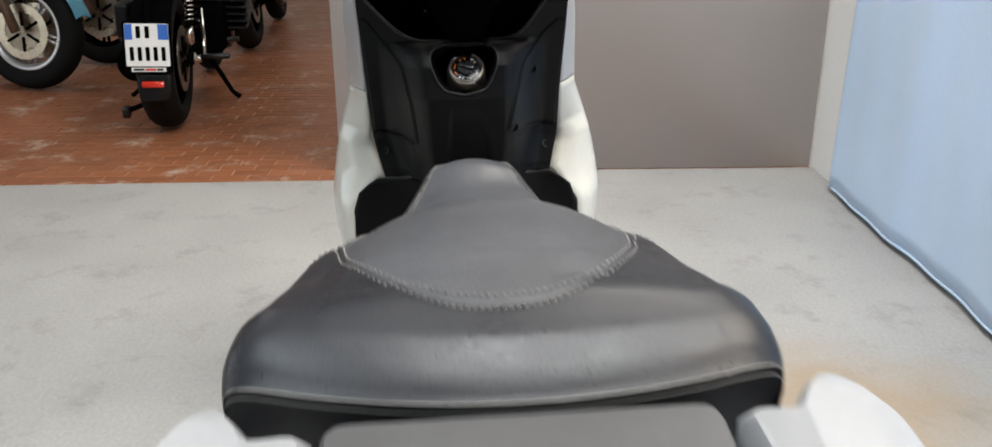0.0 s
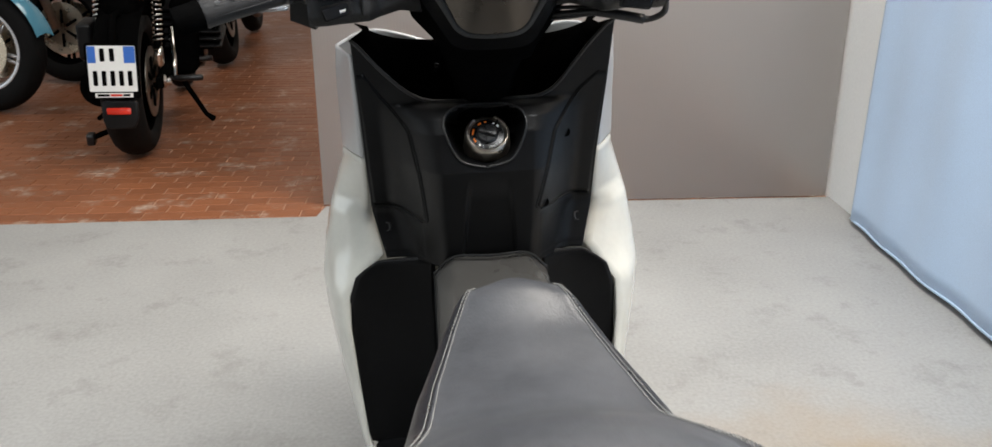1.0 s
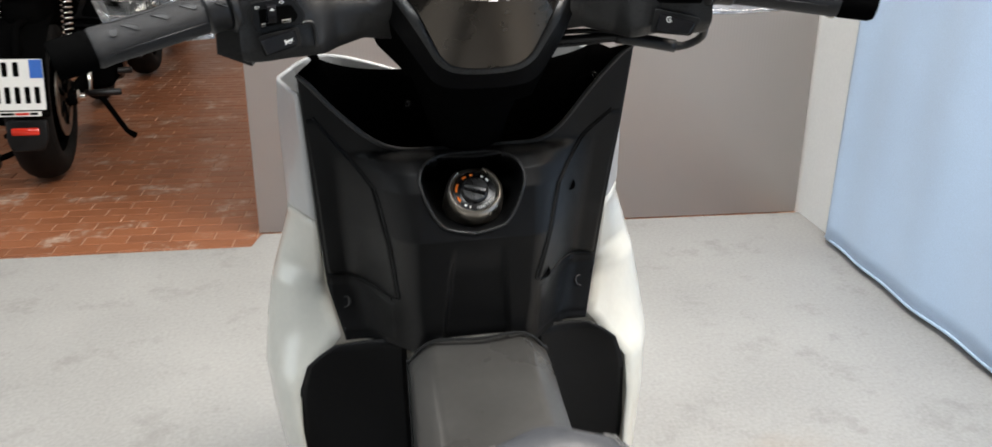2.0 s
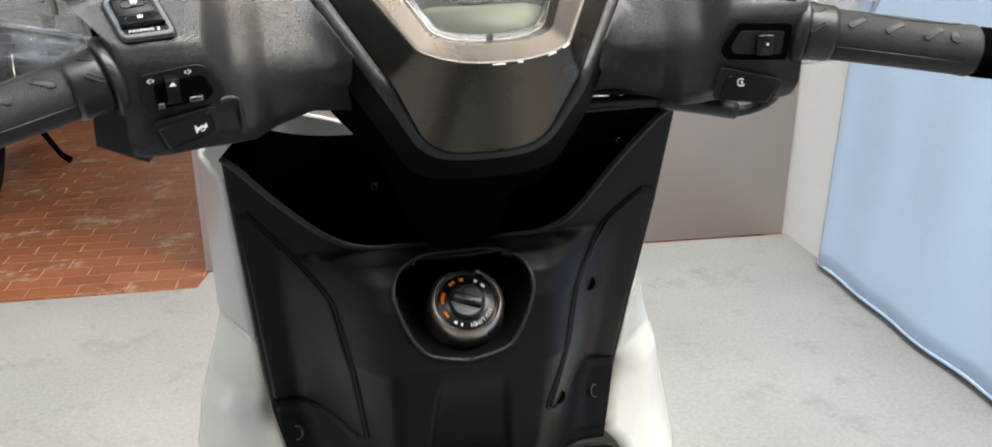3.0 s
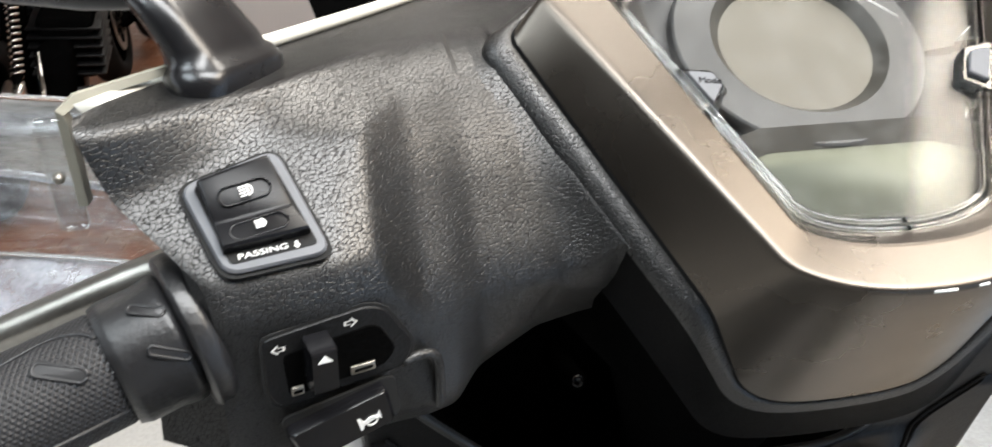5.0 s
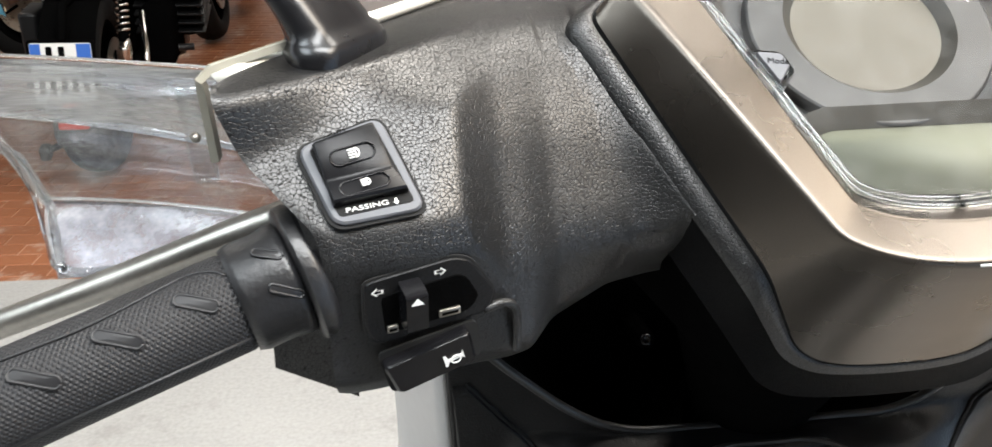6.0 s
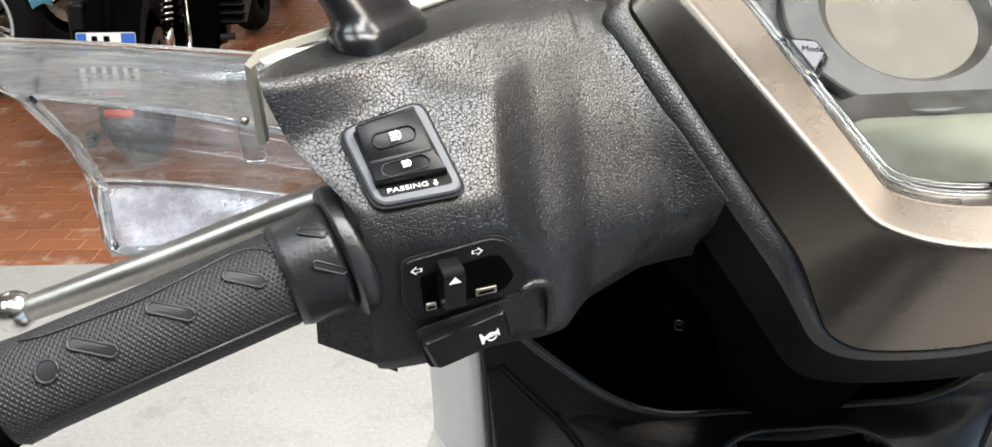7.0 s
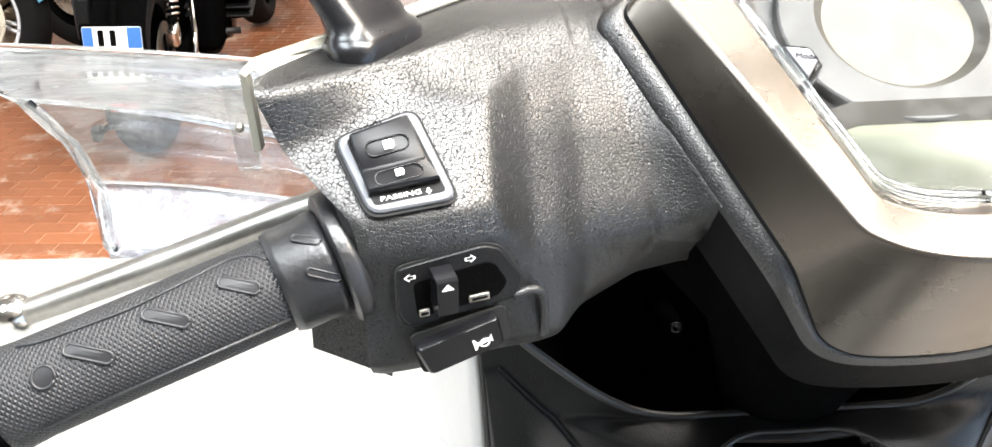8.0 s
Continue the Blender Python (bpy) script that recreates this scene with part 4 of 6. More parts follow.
def bar_cover():
    keys = []
    keys.append(bar_section(-0.2300, -0.100, -0.1060, 1.0595, -0.2240, -0.1055, 1.042, -0.2035, -0.1195, 1.023, -0.1150, 0.957))
    keys.append(bar_section(-0.2260, -0.088, -0.1050, 1.0605, -0.2210, -0.1040, 1.043, -0.2010, -0.1200, 1.023, -0.1130, 0.955))
    keys.append(bar_section(-0.2060, -0.053, -0.0900, 1.0615, -0.2030, -0.0965, 1.046, -0.1940, -0.1185, 1.022, -0.1105, 0.954))
    keys.append(bar_section(-0.1880, -0.030, -0.0765, 1.0620, -0.1860, -0.0885, 1.049, -0.1830, -0.1165, 1.022, -0.1080, 0.954))
    keys.append(bar_section(-0.1680, 0.000, -0.0550, 1.0635, -0.1670, -0.0822, 1.0495, -0.1680, -0.1120, 1.0215, -0.1030, 0.955))
    keys.append(bar_section(-0.1590, 0.013, -0.0455, 1.0640, -0.1590, -0.0800, 1.0490, -0.1580, -0.1065, 1.0205, -0.1000, 0.955))
    keys.append(bar_section(-0.1460, 0.034, -0.0375, 1.0640, -0.1460, -0.0700, 1.0455, -0.1455, -0.0960, 1.0040, -0.0990, 0.956))
    keys.append(bar_section(-0.1370, 0.050, -0.0330, 1.0640, -0.1365, -0.0640, 1.0435, -0.1360, -0.0890, 1.0045, -0.0945, 0.956))
    keys.append(bar_section(-0.1280, 0.068, -0.0290, 1.0638, -0.1270, -0.0580, 1.0415, -0.1260, -0.0800, 1.0030, -0.0770, 0.9580))
    keys.append(bar_section(-0.1050, 0.105, -0.0220, 1.0610, -0.1040, -0.0495, 1.0355, -0.1020, -0.0705, 1.0010, -0.0620, 0.9630))
    keys.append(bar_section(-0.0850, 0.115, -0.0180, 1.0560, -0.0840, -0.0450, 1.0280, -0.0820, -0.0620, 0.9930, -0.0460, 0.9580))
    keys.append(bar_section(-0.0500, 0.130, -0.0100, 1.0450, -0.0500, -0.0400, 1.0100, -0.0500, -0.0460, 0.9780, -0.0330, 0.9550))
    n = len(keys[0])
    at = [sum((p.x for p in k), 0.0) / n for k in keys]
    rings = []
    for j in range(180):
        x = at[0] + (at[-1] - at[0]) * j / 179
        m = max(q for q in range(len(keys) - 1) if at[q] <= x + 1e-9)
        f = (x - at[m]) / (at[m + 1] - at[m])
        rings.append([a.lerp(b, f) for a, b in zip(keys[m], keys[m + 1])])
    for _ in range(7):
        rings = [rings[0]] + [[(a + 2 * b + c) / 4 for a, b, c in zip(*rings[q - 1:q + 2])] for q in range(1, 179)] + [rings[-1]]
    return skin([even(r, 110) for r in rings], True, True)


# ---- dash hub: nested rings round the instrument
def arc_pts(a, c, b, n):
    """n points on a quadratic curve from a to b, without b itself."""
    return [(1 - t) ** 2 * a + 2 * t * (1 - t) * c + t * t * b for t in [k / n for k in range(n)]]


def hub_ring(bot, low, high, top, belly=0.6, r=0.004, mid=None):
    """Half outline from bottom centre, by a bottom corner if there is one, round the lower and upper corner to top centre, then mirrored."""
    b, l, h, t = Vector((0, *bot)), Vector(low), Vector(high), Vector((0, *top))
    c = Vector((l.x * belly, b.y, b.z))
    l0, l1 = l + (c - l).normalized() * r, l + (h - l).normalized() * r
    h0, h1 = h + (l - h).normalized() * r, h + (t - h).normalized() * r
    if mid:
        m = Vector(mid)
        c = Vector((m.x * 0.55, b.y, b.z))
        l0 = l + (m - l).normalized() * r
        m0, m1 = m + (c - m).normalized() * 0.011, m + (l - m).normalized() * 0.011
        half = arc_pts(b, c, m0, 5) + arc_pts(m0, m, m1, 5) + arc_pts(m1, m1.lerp(l0, 0.5), l0, 4) + arc_pts(l0, l, l1, 7)
    else:
        half = arc_pts(b, c, l0, 14) + arc_pts(l0, l, l1, 7)
    half += arc_pts(l1, l1.lerp(h0, 0.5), h0, 12) + arc_pts(h0, h, h1, 7)
    half += arc_pts(h1, h1.lerp(t, 0.5) + Vector((-0.012, 0, 0)), t, 10) + [t]
    ring = half + [Vector((-p.x, p.y, p.z)) for p in half[-2:0:-1]]
    return [p + Vector((HUB_X, 0, 0)) for p in ring]


HUB_X = 0.006
R0 = hub_ring((-0.1115, 1.0095), (-0.0370, -0.1040, 1.0145), (-0.0790, -0.0270, 1.0790), (0.030, 1.120))
R1 = hub_ring((-0.1255, 1.0000), (-0.0455, -0.1160, 1.0080), (-0.1005, -0.0315, 1.0785), (0.038, 1.126))
R2 = hub_ring((-0.0813, 0.9352), (-0.0585, -0.0930, 0.9845), (-0.1120, -0.0335, 1.0665), (0.048, 1.112), 0.85, 0.007, (-0.0395, -0.0813, 0.9430))
R3 = hub_ring((-0.0800, 0.9315), (-0.0650, -0.0905, 0.9780), (-0.1240, -0.0300, 1.0625), (0.058, 1.105), 0.85, 0.012, (-0.0425, -0.0795, 0.9390))
R4 = hub_ring((-0.0735, 0.9150), (-0.0705, -0.0740, 0.9560), (-0.1270, -0.0120, 1.0400), (0.068, 1.070), 0.85, 0.012, (-0.0480, -0.0715, 0.9200))
R5 = hub_ring((-0.0380, 0.8930), (-0.0560, -0.0280, 0.9080), (-0.1000, 0.0200, 0.9500), (0.068, 1.020), 0.85, 0.012)


def blend(a, b, t):
    return [p.lerp(q, t) for p, q in zip(a, b)]


def rounded_pair(a, b, c, r):
    """Rings that turn from a-b to b-c with a soft edge at b."""
    out = []
    for p, q, s in zip(a, b, c):
        u, v = (p - q), (s - q)
        e0, e1 = q + u.normalized() * min(r, u.length * 0.45), q + v.normalized() * min(r, v.length * 0.45)
        out.append([(1 - t) ** 2 * e0 + 2 * t * (1 - t) * q + t * t * e1 for t in (0, 0.25, 0.5, 0.75, 1)])
    return [list(k) for k in zip(*out)]


DASH_MID = Vector((HUB_X, -0.04, 1.06))
inner_drop = [p.lerp(DASH_MID, 0.085) + Vector((0, 0.0034, -0.0043)) for p in R0]
bezel = part("dash_bezel", skin([inner_drop, blend(inner_drop, R0, 0.9), R0, blend(R0, R1, 0.06), blend(R0, R1, 0.80)] + rounded_pair(R0, R1, R2, 0.0022) + [blend(R1, R2, 0.16), blend(R1, R2, 0.94), R2], True, False), "gunmetal", scooter, "gunmetal painted dash surround, worn at its lower edge", crease=38)
gap_in = [p + Vector((0, 0.004, -0.004)) for p in R2]
part("dash_seam", skin([blend(R2, R3, -0.02), [p.lerp(q, 0.12) + Vector((0, 0.003, -0.002)) for p, q in zip(R2, R3)]], True, False), "groove", bezel)
band = [p.lerp(q, 0.14) for p, q in zip(R2, R3)]
part("dash_band", skin([gap_in, band] + rounded_pair(band, R3, R4, 0.0025), True, False), "grain", scooter, "grained black band round the dash")
FLANK = [Matrix(((1, 0, 0), (0, 0.785, 0.620), (0, -0.620, 0.785))) @ p for p in R3]


def merged(bm):
    """Draws the arm up to the dash band in a soft valley: a smooth union of its upper faces with the band's flank."""
    turn = Matrix(((1, 0, 0), (0, 0.785, 0.620), (0, -0.620, 0.785)))
    back = turn.transposed()
    bm.normal_update()
    bmesh.ops.recalc_face_normals(bm, faces=bm.faces)
    bm.normal_update()
    moved = set()
    for v in bm.verts:
        q = turn @ v.co
        lift = (turn @ v.normal).z
        if lift < 0.05:
            continue
        best, height, crossings = 1e9, 0.0, 0
        for a, b in zip(FLANK, FLANK[1:] + FLANK[:1]):
            e = (b - a).xy
            f = min(1.0, max(0.0, (q.xy - a.xy).dot(e) / max(e.dot(e), 1e-12)))
            p = a.lerp(b, f)
            d = (q.xy - p.xy).length
            if d < best:
                best, height = d, p.z
            if (a.y > q.y) != (b.y > q.y) and q.x < a.x + (q.y - a.y) / (b.y - a.y) * (b.x - a.x):
                crossings += 1
        if crossings % 2:
            best = 0.0
        flank = height - 0.0004 - 1.25 * best
        k = 0.014
        h = max(k - abs(flank - q.z), 0.0) / k
        top = max(flank, q.z) + h * h * k / 4
        top = min(top, max(q.z, height - 0.0004))
        if top > q.z:
            q.z += (top - q.z) * min(1.0, (lift - 0.05) / 0.25)
            v.co = back @ q
            if best > 0.0015 and lift > 0.45:
                moved.add(v)
    # the seam of the two surfaces is eased out
    near = {e.other_vert(v) for v in moved for e in v.link_edges} | moved
    for _ in range(10):
        bmesh.ops.smooth_vert(bm, verts=list(near), factor=0.5, use_axis_x=True, use_axis_y=True, use_axis_z=True)
    return bm


handlebar = part("handlebar_cover", merged(bar_cover()), "grain", scooter, "grained black plastic handlebar cover", crease=50)
right_cover = mirrored(bar_cover())
# the right housing ends a little further in at its top
for v in right_cover.verts:
    v.co.x -= 0.017 * ease((v.co.z - 1.005) / 0.055) * ease((v.co.x - 0.185) / 0.045)
    v.co.z += 0.0055 * ease((1.040 - v.co.z) / 0.040) * ease((v.co.x - 0.135) / 0.035)
cover_r = part("handlebar_cover", merged(right_cover), "grain", scooter, "grained black plastic handlebar cover", crease=50)
# the side falls steeply from the band and turns out into the arms in a soft valley
side_top = rounded_pair(band, R3, R4, 0.0025)[4]
valley = [Vector((p.x + 0.12 * (q.x - p.x), p.y + 0.80 * (q.y - p.y), p.z + 0.72 * (q.z - p.z))) for p, q in zip(side_top, R4)]
side_rings = [[(1 - t) ** 2 * p + 2 * t * (1 - t) * c + t * t * q for p, c, q in zip(side_top, valley, R4)] for t in (0, 0.15, 0.3, 0.45, 0.6, 0.8, 1.0)]
# shade beside and under the dash is put into these two dull blacks
part("hub_side", skin(side_rings, True, False), "hub_shaded", scooter, "grained black side of the dash hub, shade put in as missing gloss")
part("hub_skirt", skin([[p + Vector((0, 0.0010, 0.0010)) for p in R4], blend(R4, R5, 0.5), R5], True, False), "dark", scooter, "black skirt under the dash, its shade put into the colour")
lower = sorted((p for p in R1 if p.y < -0.10), key=lambda q: q.x)
for x0, x1 in ((0.000, 0.012), (0.015, 0.021), (0.026, 0.029), (0.034, 0.043), (0.046, 0.051)):
    chip = [p + Vector((0, 0.0010, -0.0006)) for p in lower if x0 <= p.x <= x1]
    if len(chip) > 1:
        part("paint_chip", tube(chip, 0.0006, 6), "mark", bezel)

# steering neck under the hub, the shade there put into its black
neck = []
for (y, z, w, d) in ((-0.020, 0.945, 0.068, 0.055), (0.000, 0.905, 0.055, 0.045), (0.025, 0.865, 0.042, 0.035), (0.045, 0.825, 0.034, 0.030), (0.060, 0.775, 0.034, 0.030)):
    neck.append([(w * math.cos(a), y + d * math.sin(a), z) for a in [2 * math.pi * j / 28 for j in range(28)]])
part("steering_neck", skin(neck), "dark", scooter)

# instrument
dash_m = basis((HUB_X, -0.1115, 1.0095), (1, 0, 0), (0, -0.62, 0.785))
face_m = dash_m @ pose(0, 0, -0.019)
inst = part("instrument", prism([((p.x - HUB_X) * 1.02, (dash_m.inverted() @ p).y) for p in R0], 0.004, face_m @ pose(0, 0, -0.004)), "dash", scooter, "unlit instrument with round and bar displays", smooth=False)


def annulus(r0, r1, h, m, sx=1.0):
    ring = lambda r, z: [m @ Vector((sx * r * math.cos(a), r * math.sin(a), z)) for a in [2 * math.pi * j / 56 for j in range(56)]]
    return skin([ring(r0, h), ring(r0 + 0.0004, h), ring(r1 - 0.0012, h), ring(r1 - 0.0004, h - 0.0005), ring(r1, h - 0.0018), ring(r1, 0)], True, False)


GAUGE = face_m @ pose(-0.0025, 0.0935, 0)
part("gauge_ring", annulus(0.0335, 0.0480, 0.0055, GAUGE), "dash", inst, "silver ring round the gauge", crease=25)
wall = lambda r, z: [GAUGE @ Vector((r * math.cos(a), r * math.sin(a), z)) for a in [2 * math.pi * j / 56 for j in range(56)]]
part("gauge_wall", skin([wall(0.0292, 0.0012), wall(0.0335, 0.0055)], True, False), "recess", inst, "dark grey wall round the gauge display")
top_edge = [(-0.0440, 0.0410), (-0.0300, 0.0460), (0.0300, 0.0455), (0.0460, 0.0400)]
# recess wall over the display; the shadow there is put into its colour
part("lcd_shadow_wall", skin([[face_m @ Vector((x, y, 0.0043)) for x, y in top_edge], [face_m @ Vector((x * 1.08, y + 0.0075, 0.0085)) for x, y in top_edge], [face_m @ Vector((x * 1.10, y + 0.0090, 0.0)) for x, y in top_edge]], False, False), "recess", inst, "sloping wall over the display, recess shadow put into its dark grey", crease=25)
part("gauge_face", lathe([(0.0300, 0.0), (0.0300, 0.0012), (0.0, 0.0012)], GAUGE, 48), "dial", inst, "unlit beige gauge display", crease=30)
lcd = [(-0.036, 0.026), (-0.028, 0.0195), (0.026, 0.0165), (0.036, 0.022), (0.046, 0.0400), (0.030, 0.0455), (-0.030, 0.0460), (-0.044, 0.0410)]
part("lcd_frame", prism([(x * 1.12, y + (0.0025 if y > 0.02 else -0.0015)) for x, y in lcd], 0.0035, face_m, 0.004, 2), "dash", inst)
part("lcd", prism(lcd, 0.0042, face_m, 0.003, 2), "lcd", inst, "unlit grey-green display")
for side, mode in ((-1, "Mode"), (1, "Set")):
    corners = [(-0.050, 0.0545), (-0.042, 0.0655), (-0.045, 0.0740), (-0.059, 0.0760)] if side < 0 else [(0.043, 0.0620), (0.052, 0.0555), (0.063, 0.0780), (0.050, 0.0765)]
    mid = Vector((sum(c[0] for c in corners) / 4, sum(c[1] for c in corners) / 4))
    inner = [tuple(mid.lerp(Vector(c), 0.66)) for c in corners]
    part("dash_button_frame", prism(corners, 0.016, face_m, 0.002, 3, 0.0008), "clear", inst, "clear moulded button surround", crease=40)
    part("dash_button", prism(inner, 0.0015, face_m @ pose(0, 0, 0.0162), 0.001, 2, 0.0005), "frame_grey", inst, crease=40)
lettering("button_text", "Mode", 0.0034, face_m @ pose(-0.0485, 0.0680, 0.0178, 0, 0, -8), "dark", inst)
for x, y in ((0.043, 0.096), (0.050, 0.090), (-0.049, 0.098), (-0.054, 0.090), (-0.058, 0.082)):
    loop = [face_m @ Vector((x + a * 0.0020, y + b * 0.0015, 0.0004)) for a, b in ((-1, -1), (1, -1), (1.2, 0.3), (1, 1), (-1, 1), (-1, -1))]
    part("warning_icon", tube(loop, 0.00022, 4), "hazard", inst)
lettering("icon_text", "SERVICE", 0.0034, face_m @ pose(0.052, 0.084, 0.0004), "hazard", inst)
def cover_ring(inset):
    return [(p.x - HUB_X, (dash_m.inverted() @ p).y) for p in blend(R0, [DASH_MID] * len(R0), inset)]


for inset, lift in ((0.088, -0.0045), (0.125, -0.0052)):
    edge = cover_ring(inset)
    part("cover_edge", tube([dash_m @ Vector((x, y, lift)) for x, y in edge + edge[:1]], 0.0009, 8), "clear", inst, "clear polished cover edge")
cover = part("dash_cover", prism(cover_ring(0.090), 0.002, dash_m @ pose(0, 0, -0.0085)), "lens", scooter, "clear scratched dash cover", smooth=False)
for a, b in (((0.020, 0.110), (0.034, 0.095)), ((0.052, 0.082), (0.060, 0.088))):
    part("scratch", tube([dash_m @ Vector((a[0], a[1], -0.0064)), dash_m @ Vector((b[0], b[1], -0.0064))], 0.00025, 4), "mark", cover)


# ---- switches. Frames of the two faces of each switch housing
def face_frames(side):
    up = basis((side * 0.1885, -0.1043, 1.0360), (0.95, side * -0.24, -side * 0.06), (-side * 0.157, -0.688, 0.709))
    low = basis((side * 0.172, -0.1112, 0.985), (1, side * -0.30, 0), (-side * 0.284, -0.950, -0.127))
    return up, low


def plate_on(m, corners, depth, r, inset=0.0006, sink=0.0):
    """A rounded plate on a face frame, its corners given as x, z of the scooter."""
    out = []
    inv = m.inverted()
    zdir = m.to_3x3() @ Vector((0, 0, 1))
    for x, z in corners:
        z += m.translation.z - 0.985
        y = m.translation.y - ((x - m.translation.x) * zdir.x + (z - m.translation.z) * zdir.z) / zdir.y
        q = inv @ Vector((x, y, z))
        out.append((q.x, q.y))
    if sum((a[0] * b[1] - b[0] * a[1]) for a, b in zip(out, out[1:] + out[:1])) < 0:
        out = out[::-1]
    return prism(out, depth, m @ pose(0, 0, sink), r, 3, inset)


def icon_bars(m, parent, x, y, scale, mat="mark"):
    """A headlamp pictogram: a D and four short rays."""
    ring = [(math.cos(a) * 0.9, math.sin(a)) for a in [radians(-90 + 18 * i) for i in range(11)]]
    bm = bmesh.new()
    skin([[m @ Vector((x + scale * (0.2 + p[0] * k), y + scale * p[1] * k, 0.0003)) for p in ring] for k in (1.0, 0.68)], False, False, bm)
    prism([(x + scale * 0.2, y - scale), (x + scale * 0.42, y - scale), (x + scale * 0.42, y + scale), (x + scale * 0.2, y + scale)], 0.0003, m, bm=bm)
    for i in range(4):
        yy = y + scale * (-0.75 + 0.5 * i)
        prism([(x - scale * 1.1, yy - scale * 0.12), (x + scale * 0.02, yy - scale * 0.12), (x + scale * 0.02, yy + scale * 0.12), (x - scale * 1.1, yy + scale * 0.12)], 0.0003, m, bm=bm)
    return part("lamp_icon", bm, mat, parent, smooth=False)


UP_L, LOW_L = face_frames(-1)
UP_R, LOW_R = face_frames(1)
LOW_R = pose(0, 0, 0.0055) @ LOW_R
# light switch on the upper left face
sw = UP_L
MM = 0.001


def plate(corners, depth, m, r=0.0, k=3, inset=0.0):
    return prism([(x * MM, y * MM) for x, y in corners], depth, m, r, k, inset)


light_switch = part("light_switch", plate([(-12.8, -16.5), (15.1, -16.9), (9.1, 16.3), (-18.1, 10.7)], 0.0024, sw, 0.0045, 4, 0.0007), "frame_grey", handlebar, "high and low beam rocker switch", crease=40)
part("switch_gap", plate([(-13.8, -17.6), (16.4, -18.0), (9.9, 17.5), (-19.3, 11.5)], 0.0008, sw, 0.005, 4), "groove", light_switch, smooth=False)
part("rocker_well", plate([(-10.9, -14.1), (12.1, -13.9), (6.6, 13.7), (-14.6, 9.3)], 0.0027, sw, 0.0012, 2), "groove", light_switch, smooth=False)
rows = []
for (xl, yl), (xr, yr), top in (((-13.9, 9.3), (5.9, 13.0), 0.0030), ((-13.7, 8.9), (5.7, 12.4), 0.0072), ((-13.5, 7.9), (5.9, 11.3), 0.0076), ((-12.5, -2.3), (8.2, -1.7), 0.0050), ((-12.4, -3.0), (8.5, -2.6), 0.0048), ((-12.3, -3.8), (8.7, -3.4), 0.0051), ((-12.0, -9.9), (10.7, -9.7), 0.0062), ((-11.9, -10.6), (10.9, -10.4), 0.0056), ((-11.9, -11.0), (11.0, -10.8), 0.0020)):
    a, b = Vector((xl, yl, 0)) * MM, Vector((xr, yr, 0)) * MM
    rows.append([sw @ (a.lerp(b, f) + Vector((0, 0, h))) for f, h in ((0.0, 0.001), (0.0, top - 0.0010), (0.012, top - 0.0003), (0.045, top), (0.955, top), (0.988, top - 0.0003), (1.0, top - 0.0010), (1.0, 0.001))])
part("rocker", skin(rows), "rocker", light_switch, "glossy black rocker", crease=40)
for cx, cy, half, h, tilt in ((-2.9, 3.3, 5.2, 0.0066, 12), (-1.6, -6.6, 6.0, 0.0057, -8)):
    md = sw @ pose(cx * MM, cy * MM, h, tilt, 0, 5)
    oval = [Vector(((half if math.cos(q) > 0 else -half) * 0.85 * MM + 2.5 * MM * math.cos(q), 2.5 * MM * math.sin(q), 0)) for q in [2 * math.pi * i / 28 for i in range(28)]]
    part("thumb_dish", tube([md @ p for p in oval + oval[:1]], 0.00028, 6), "gloss_black", light_switch)
    icon_bars(md @ pose(0, 0, 0.0009), light_switch, 0.0003, 0, 0.0016 if half < 5.5 else 0.0013)
lettering("passing_text", "PASSING", 0.0030, sw @ pose(-0.0022, -0.0127, 0.0029, 0, 0, 0) @ Matrix.Diagonal((1.15, 0.72, 1, 1)), "mark", light_switch)
part("passing_mark", plate([(-0.4, 0.9), (0.4, 0.9), (0.4, -0.1), (0.9, -0.1), (0, -1.2), (-0.9, -0.1), (-0.4, -0.1)], 0.0002, sw @ pose(0.0066, -0.0128, 0.0028)), "mark", light_switch, smooth=False)
lettering("lights_text", "LIGHTS", 0.0022, sw @ pose(-0.0058, 0.0128, 0.0026, 0, 0, 12), "dark", light_switch)

# turn signal switch and horn button on the lower left face
signal = part("signal_switch", plate([(-20.4, 21.0), (8.4, 24.2), (13.8, 22.2), (22.6, 8.1), (19.7, 1.1), (-17.7, -2.0), (-20.6, 4.0)], 0.0012, LOW_L, 0.0025, 3, 0.0004), "black", handlebar, "black turn signal slider plate", crease=40)
part("signal_gap", plate([(-21.2, 21.8), (8.6, 25.1), (14.4, 23.0), (23.5, 8.1), (20.3, 0.4), (-18.2, -2.8), (-21.4, 3.8)], 0.0006, LOW_L, 0.003, 3), "groove", signal, smooth=False)
part("slider_slot", plate([(-15.5, 15.2), (9.5, 18.0), (12.5, 16.5), (17.0, 8.0), (13.5, 3.2), (-14.5, 0.8)], 0.0015, LOW_L, 0.002, 2, 0.0003), "dark", signal, smooth=False)
kb = [[LOW_L @ Vector((x * MM, y * MM, h)) for x, y in ((-9.8, y0), (-2.9, y0 + 0.3), (-2.9, y1 + 0.3), (-9.8, y1))] for y0, y1, h in ((4.6, 19.6, 0.001), (5.0, 19.4, 0.0080), (5.8, 19.0, 0.0096), (6.6, 18.4, 0.0100))]
part("slider", skin(kb), "gloss_black", signal, "black slider knob with a white mark", crease=30)
part("slider_mark", plate([(-2.0, 0), (2.0, 0), (0.0, 2.2)], 0.0003, LOW_L @ pose(-0.0063, 0.0160, 0.0100)), "mark", signal, smooth=False)
